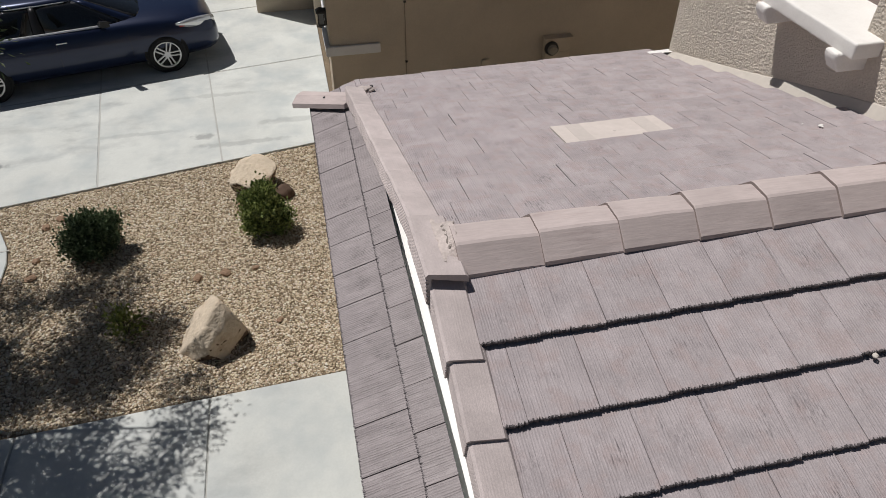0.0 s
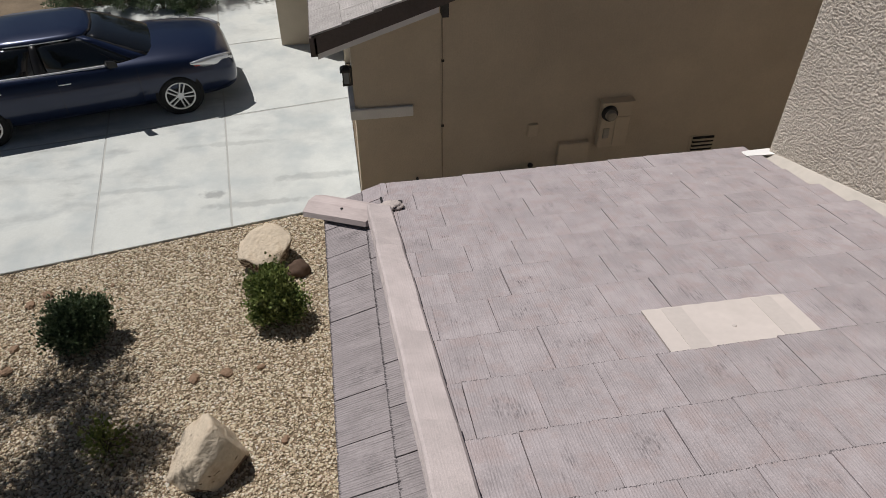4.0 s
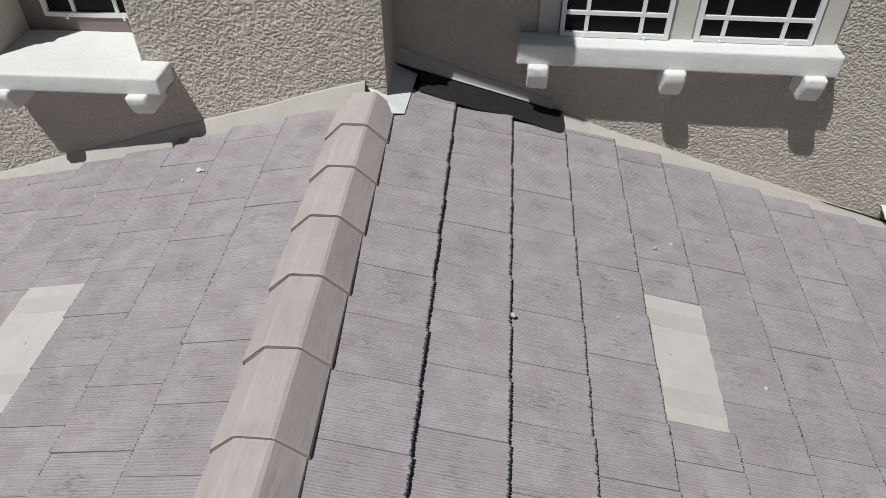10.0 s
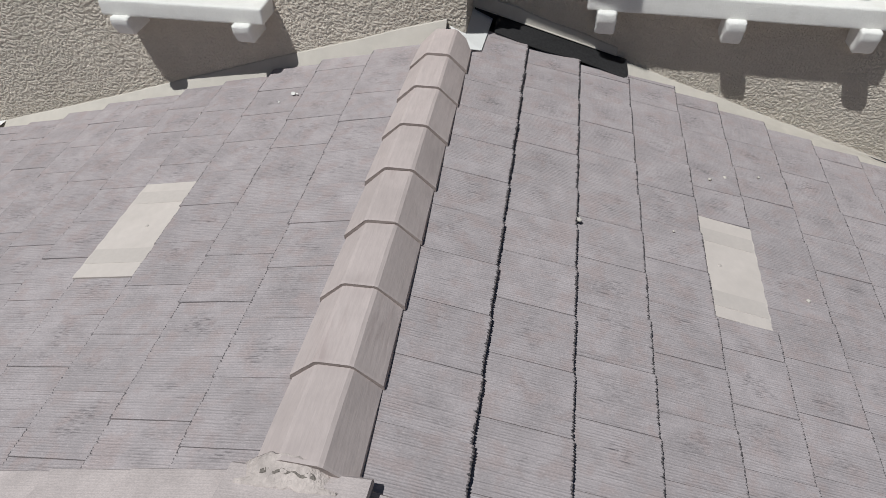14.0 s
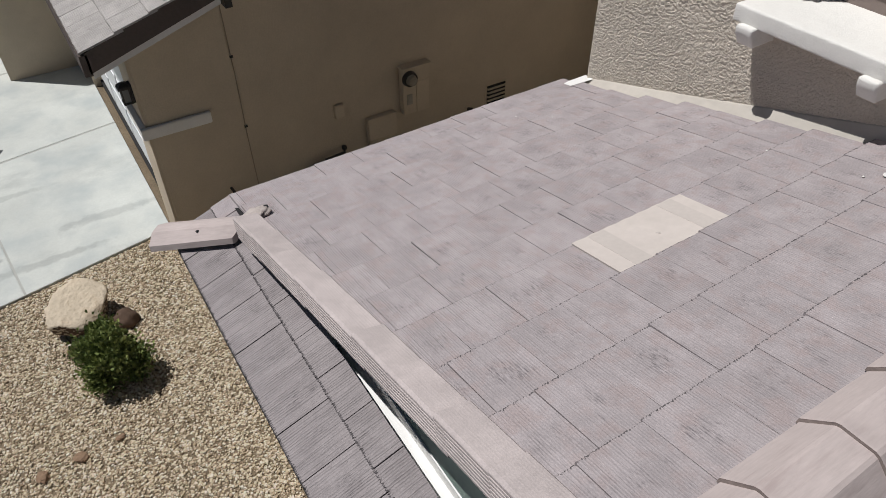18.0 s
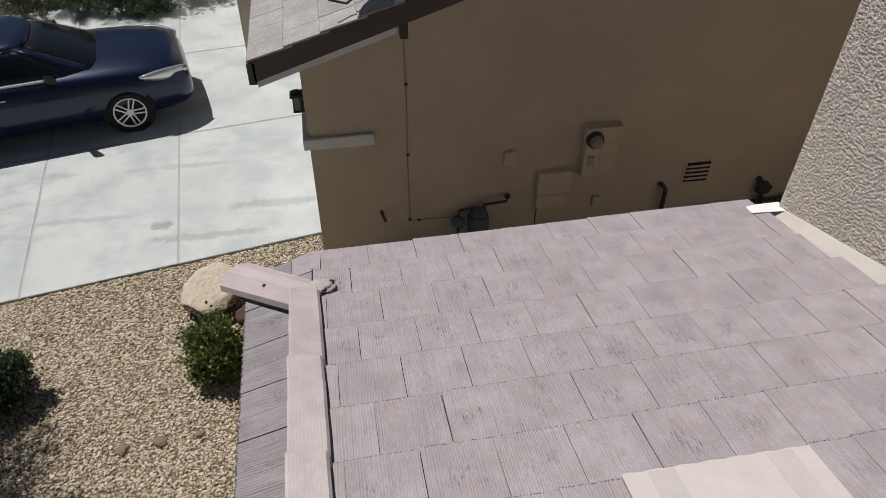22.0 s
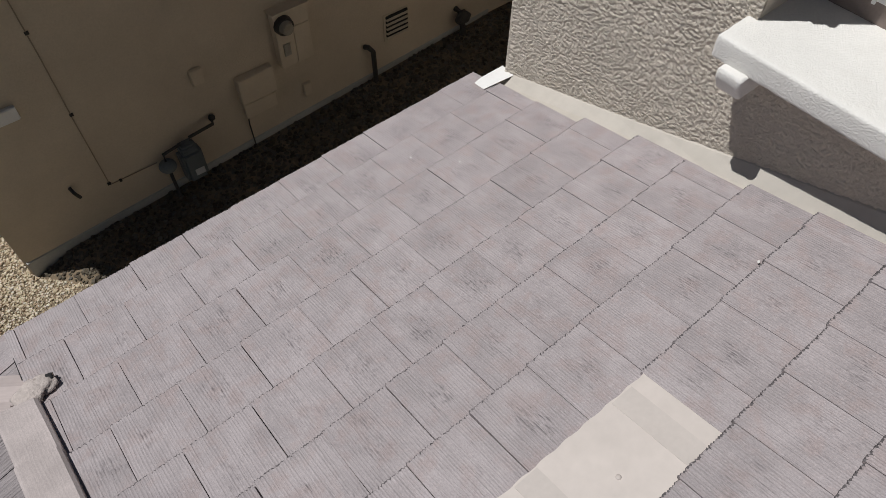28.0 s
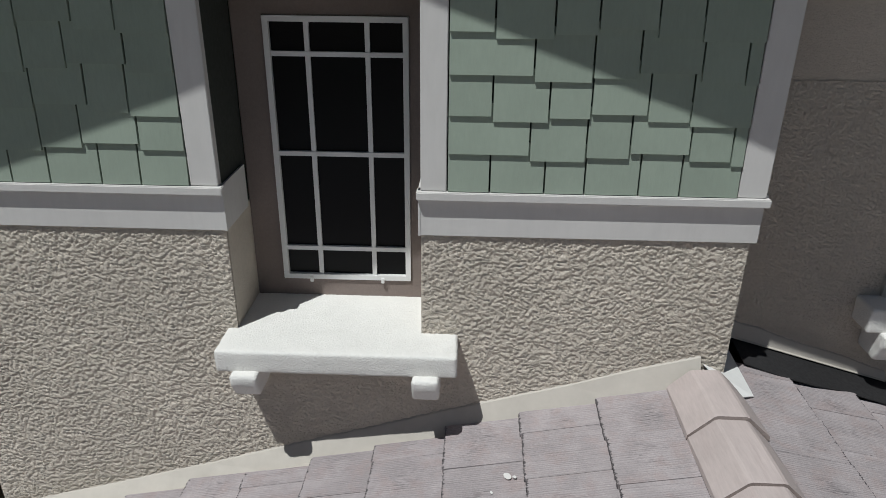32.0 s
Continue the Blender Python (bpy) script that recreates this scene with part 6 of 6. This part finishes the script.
def cabin_strip(i0, i1, lift=0.010, n=2):
    """A strip of sheet metal lying on the glass between two places on each ring."""
    bm = bmesh.new()
    rows = []
    for k in range(5):
        ring, mid = CABIN[k], Vector((-0.4, 0, CABIN[k][0].z - 0.3))
        pts = []
        for u in [(i0 + (i1 - i0) * q / n) % 16 for q in range(n + 1)]:
            p = ring[int(u) % 16].lerp(ring[(int(u) + 1) % 16], u - int(u))
            out = Vector((p.x + 0.4, p.y * 2.2, 0.55)).normalized()
            pts += [p + out * lift]
        rows.append(pts + [p - Vector((0, 0, 0.02)) for p in reversed(pts)])
    loft(bm, rows)
    return bm


part("windscreen", cabin_strip(-2.05, 2.05, 0.005, 8), AUTOGLASS, car, "dark tinted windscreen", smooth=True)
part("rear_window", cabin_strip(6.15, 9.85, 0.005, 8), AUTOGLASS, car, "dark tinted rear window", smooth=True)
for sd in (1, -1):
    side = (lambda u: u) if sd > 0 else (lambda u: 16 - u)
    for u0, u1, paint in ((2.05, 2.55, PAINT), (4.05, 4.22, BLACK), (5.45, 6.15, PAINT)):
        part("pillar", cabin_strip(side(u0), side(u1)), paint, car, smooth=True)
    arch = []
    for q in range(13):
        u = (2.55 + (5.45 - 2.55) * q / 12) if sd > 0 else 16 - (2.55 + (5.45 - 2.55) * q / 12)
        k4 = CABIN[4][int(u) % 16].lerp(CABIN[4][(int(u) + 1) % 16], u - int(u))
        arch.append(k4 + Vector((0, sd * 0.014, -0.012)))
    bm = bmesh.new()
    tube(bm, arch, 0.008, 6)
    part("window_moulding", bm, CHROME, car, "bright chrome window moulding")
    for u0, u1 in ((2.55, 4.05), (4.22, 5.45)):
        part("side_window", cabin_strip(side(u0), side(u1), 0.005, 4), AUTOGLASS, car, "dark tinted side window", smooth=True)
    bm = bmesh.new()
    tube(bm, [(0.62, sd * 0.868, 1.012), (0.3, sd * 0.876, 1.014), (-0.3, sd * 0.872, 1.015), (-1.1, sd * 0.862, 1.02), (-1.6, sd * 0.83, 1.03)], 0.019, 6)
    part("belt_moulding", bm, CHROME, car, "bright chrome belt moulding")
    for x in (-0.16, -1.15):
        bm = boxes((x - 0.09, x + 0.09, sd * 0.965 - 0.012, sd * 0.965 + 0.010, 0.850, 0.864))
        part("door_handle", bm, CHROME, car, bevel=0.004)
    for x in (0.92, -0.26, -1.32):
        part("door_gap", boxes((x - 0.002, x + 0.002, sd * 0.955 - 0.004, sd * 0.955 + 0.002, 0.34, 0.93)), BLACK, car)
    bm = bmesh.new()
    loft(bm, [[Vector((x + 0.05 * k, sd * (0.88 + 0.10 * k), 1.02 + z + 0.02 * k)) for x, z in ((-0.05 - 0.02 * k, -0.01), (0.06, -0.01), (0.05, 0.03 + 0.06 * min(k, 1)), (-0.05 - 0.02 * k, 0.03 + 0.08 * min(k, 1)))] for k in (0.0, 0.8, 1.0, 2.0)])
    part("door_mirror", bm, BLACK, car, at=pose(0.52, 0, 0.0), bevel=0.012, rounds=3)
    # swept-back lamp lying in the corner of the wing
    bm = bmesh.new()
    rings = []
    for q in range(9):
        f = q / 8
        x, z = 2.40 - 0.66 * f, 0.775 + 0.085 * f
        y = float(np.interp(f, (0, 0.25, 0.5, 0.75, 1), (0.665, 0.80, 0.872, 0.912, 0.935)))
        r_ = 0.125 * math.sin(math.pi * min(0.95, 0.16 + 0.80 * f)) ** 0.7 * (1 - 0.35 * f)
        out = Vector((0.75 - 0.6 * f, sd * (0.45 + 0.5 * f), 0.35)).normalized()
        up = Vector((0, 0, 1))
        rings.append([Vector((x, sd * y, z)) + out * (0.07 * math.cos(a)) + up * (r_ * math.sin(a)) for a in [2 * math.pi * k / 10 for k in range(10)]])
    loft(bm, rings)
    hl = part("headlight", bm, LENS, car, "clear swept-back headlight", smooth=True)
    part("turn_lamp", boxes((1.80, 1.90, sd * 0.955 - 0.012, sd * 0.955 + 0.012, 0.81, 0.855)), AMBER, hl, "red-orange side lamp", bevel=0.008)
    bm = bmesh.new()
    lump(bm, (0, 0, 0), (0.10, 0.16, 0.075), 1.5)
    part("tail_light", bm, AMBER, car, "red tail light", at=pose(-2.40, sd * 0.72, 0.86), smooth=True)
    for x in (1.475, -1.475):
        bm = bmesh.new()
        bmesh.ops.create_cone(bm, cap_ends=True, segments=40, radius1=0.385, radius2=0.385, depth=0.10, matrix=Matrix.Translation((x, sd * 0.895, 0.37)) @ Matrix.Rotation(radians(90), 4, "X"))
        part("wheel_arch", bm, RUBBER, car, "black wheel well")
        wheel = new("wheel")
        wheel.parent = car
        wheel.matrix_basis = pose(x, sd * 0.862, 0.345)
        bm = bmesh.new()
        prof = [(0.235, -0.11), (0.30, -0.115), (0.335, -0.09), (0.345, -0.04), (0.345, 0.04), (0.335, 0.09), (0.30, 0.115), (0.235, 0.11)]
        ringset = [[Vector((r * math.cos(a), y, r * math.sin(a))) for r, y in prof] for a in [2 * math.pi * i / 36 for i in range(37)]]
        loft(bm, ringset, caps=False)
        part("tyre", bm, RUBBER, wheel, smooth=True)
        bm = bmesh.new()
        bmesh.ops.create_cone(bm, cap_ends=True, segments=32, radius1=0.236, radius2=0.236, depth=0.10, matrix=Matrix.Translation((0, sd * 0.03, 0)) @ Matrix.Rotation(radians(90), 4, "X"))
        part("rim_barrel", bm, BLACK, wheel)
        bm = bmesh.new()
        ringset = [[Vector((r * math.cos(a), sd * y, r * math.sin(a))) for r, y in ((0.218, 0.085), (0.222, 0.113), (0.243, 0.118), (0.243, 0.085))] for a in [2 * math.pi * i / 36 for i in range(37)]]
        loft(bm, ringset, caps=False)
        for i in range(10):
            a = 2 * math.pi * (i // 2) / 5 + (0.165 if i % 2 else -0.165)
            a0 = 2 * math.pi * (i // 2) / 5 + (0.50 if i % 2 else -0.50)
            p0 = Vector((0.055 * math.cos(a0), 0, 0.055 * math.sin(a0)))
            p1 = Vector((0.225 * math.cos(a), 0, 0.225 * math.sin(a)))
            n = (p1 - p0).normalized().cross(Vector((0, 1, 0))) * 0.015
            loft(bm, [[p + Vector((0, sd * y, 0)) + k * n for k, y in ((1, 0.085), (-1, 0.085), (-0.7, 0.112), (0.7, 0.112))] for p in (p0, p1)])
        bmesh.ops.create_cone(bm, cap_ends=True, segments=16, radius1=0.062, radius2=0.055, depth=0.03, matrix=Matrix.Translation((0, sd * 0.10, 0)) @ Matrix.Rotation(radians(90), 4, "X"))
        part("alloy_spokes", bm, ALLOY, wheel, "silver twin-spoke alloy")
part("grille", boxes((2.38, 2.497, -0.46, 0.46, 0.34, 0.52)), BLACK, car, "black lower grille", bevel=0.02)
part("upper_grille", boxes((2.34, 2.455, -0.50, 0.50, 0.61, 0.73)), BLACK, car, "black upper grille", bevel=0.02)
part("grille_bar", boxes((2.43, 2.492, -0.50, 0.50, 0.555, 0.59)), CHROME, car, "chrome grille bar", bevel=0.005)
for pts in ([(2.2, 0.5, 0.865), (1.5, 0.62, 1.0)], [(2.2, -0.5, 0.865), (1.5, -0.62, 1.0)]):
    bm = bmesh.new()
    tube(bm, [pts[0], (1.85, pts[0][1] * 1.12, 0.952), pts[1]], 0.012, 6)
    part("bonnet_crease", bm, PAINT, car)

# ---- planting beyond the car ----
tree((-4.6, 16.8, 0.0), (-4.2, 16.5, 1.9), (2.2, 1.0, 0.9), 14, 14000, "dark leafy tree at the edge of the far driveway", OAK, 50, 0.08, 0.018)
for k, (x, y, r_) in enumerate(((-5.7, 15.6, 0.62), (-4.75, 15.5, 0.66), (-3.85, 15.35, 0.6), (-3.15, 15.2, 0.5))):
    bush((x, y, 0.0), r_, r_ * 1.05, 30 + k, BUSH_DARK, "dark shrub in the bed beyond the parked car", 3600)
gravel("gravel", [(-6.5, 15.2), (-1.3, 15.6), (-1.3, 17.6), (-6.5, 17.6)], 2500, 9, "pale gravel beyond the far driveway", 0.02, 0.04, STONE)

# the neighbouring lot lies a little nearer and higher than this house's own datum
SITE_EYE = Matrix.Translation((-0.15, -0.3, 5.95))
SITE = SITE_EYE @ Matrix.Scale(0.988, 4) @ SITE_EYE.inverted()
for ob in [o for o in scene.objects if o.parent is None and o not in BUILT]:
    ob.matrix_basis = SITE @ ob.matrix_basis

# ---- litter and marks on the roof ----
CHALK = mat("white_chalky_mark", (0.66, 0.64, 0.62), 0.9, spread=0.1, grain=30, bump=0.3)
for k, (sd, x, v, s) in enumerate(((1, 2.773, 0.93, 0.022), (1, 2.76, 0.90, 0.010), (1, 2.69, 1.00, 0.009), (1, 2.70, 1.57, 0.009), (1, 3.0, 2.5, 0.007), (1, 2.35, 3.1, 0.007), (1, 2.2, 3.35, 0.007))):
    bm = bmesh.new()
    lump(bm, (0, 0, 0), (s * 0.95, s * 0.6, 0.0016), 60 + 7 * k)
    p = on_roof(sd, x, v, 0.052)
    tagged(part("dropping_mark", bm, CHALK, at=pose(p.x, p.y, p.z, -sd * math.degrees(TILT), 0, RND.uniform(0, 90))), "small white chalky splash on the tiles", "mark", group="white marks on the roof")
PEBB = mat("pale_pebble", (0.55, 0.51, 0.46), 0.9, spread=0.12, bump=0.4)
for k, (x, v, s) in enumerate(((1.79, 0.855, 0.017), (1.75, 2.02, 0.014), (2.55, 1.62, 0.012), (2.62, 1.72, 0.014), (1.45, 2.65, 0.016), (2.75, 1.95, 0.010), (2.4, 2.9, 0.012), (1.95, 1.35, 0.008))):
    bm = bmesh.new()
    lump(bm, (0, 0, 0), (s * 0.85, s * 0.7, s * 0.6), 80 + k)
    p = on_roof(-1, x, v, 0.064)
    tagged(part("pebble", bm, PEBB, at=pose(p.x, p.y, p.z, 0, 0, RND.uniform(0, 90)), smooth=True), "small pale pebble lying on the roof tiles", "stone", group="pebbles on the roof")
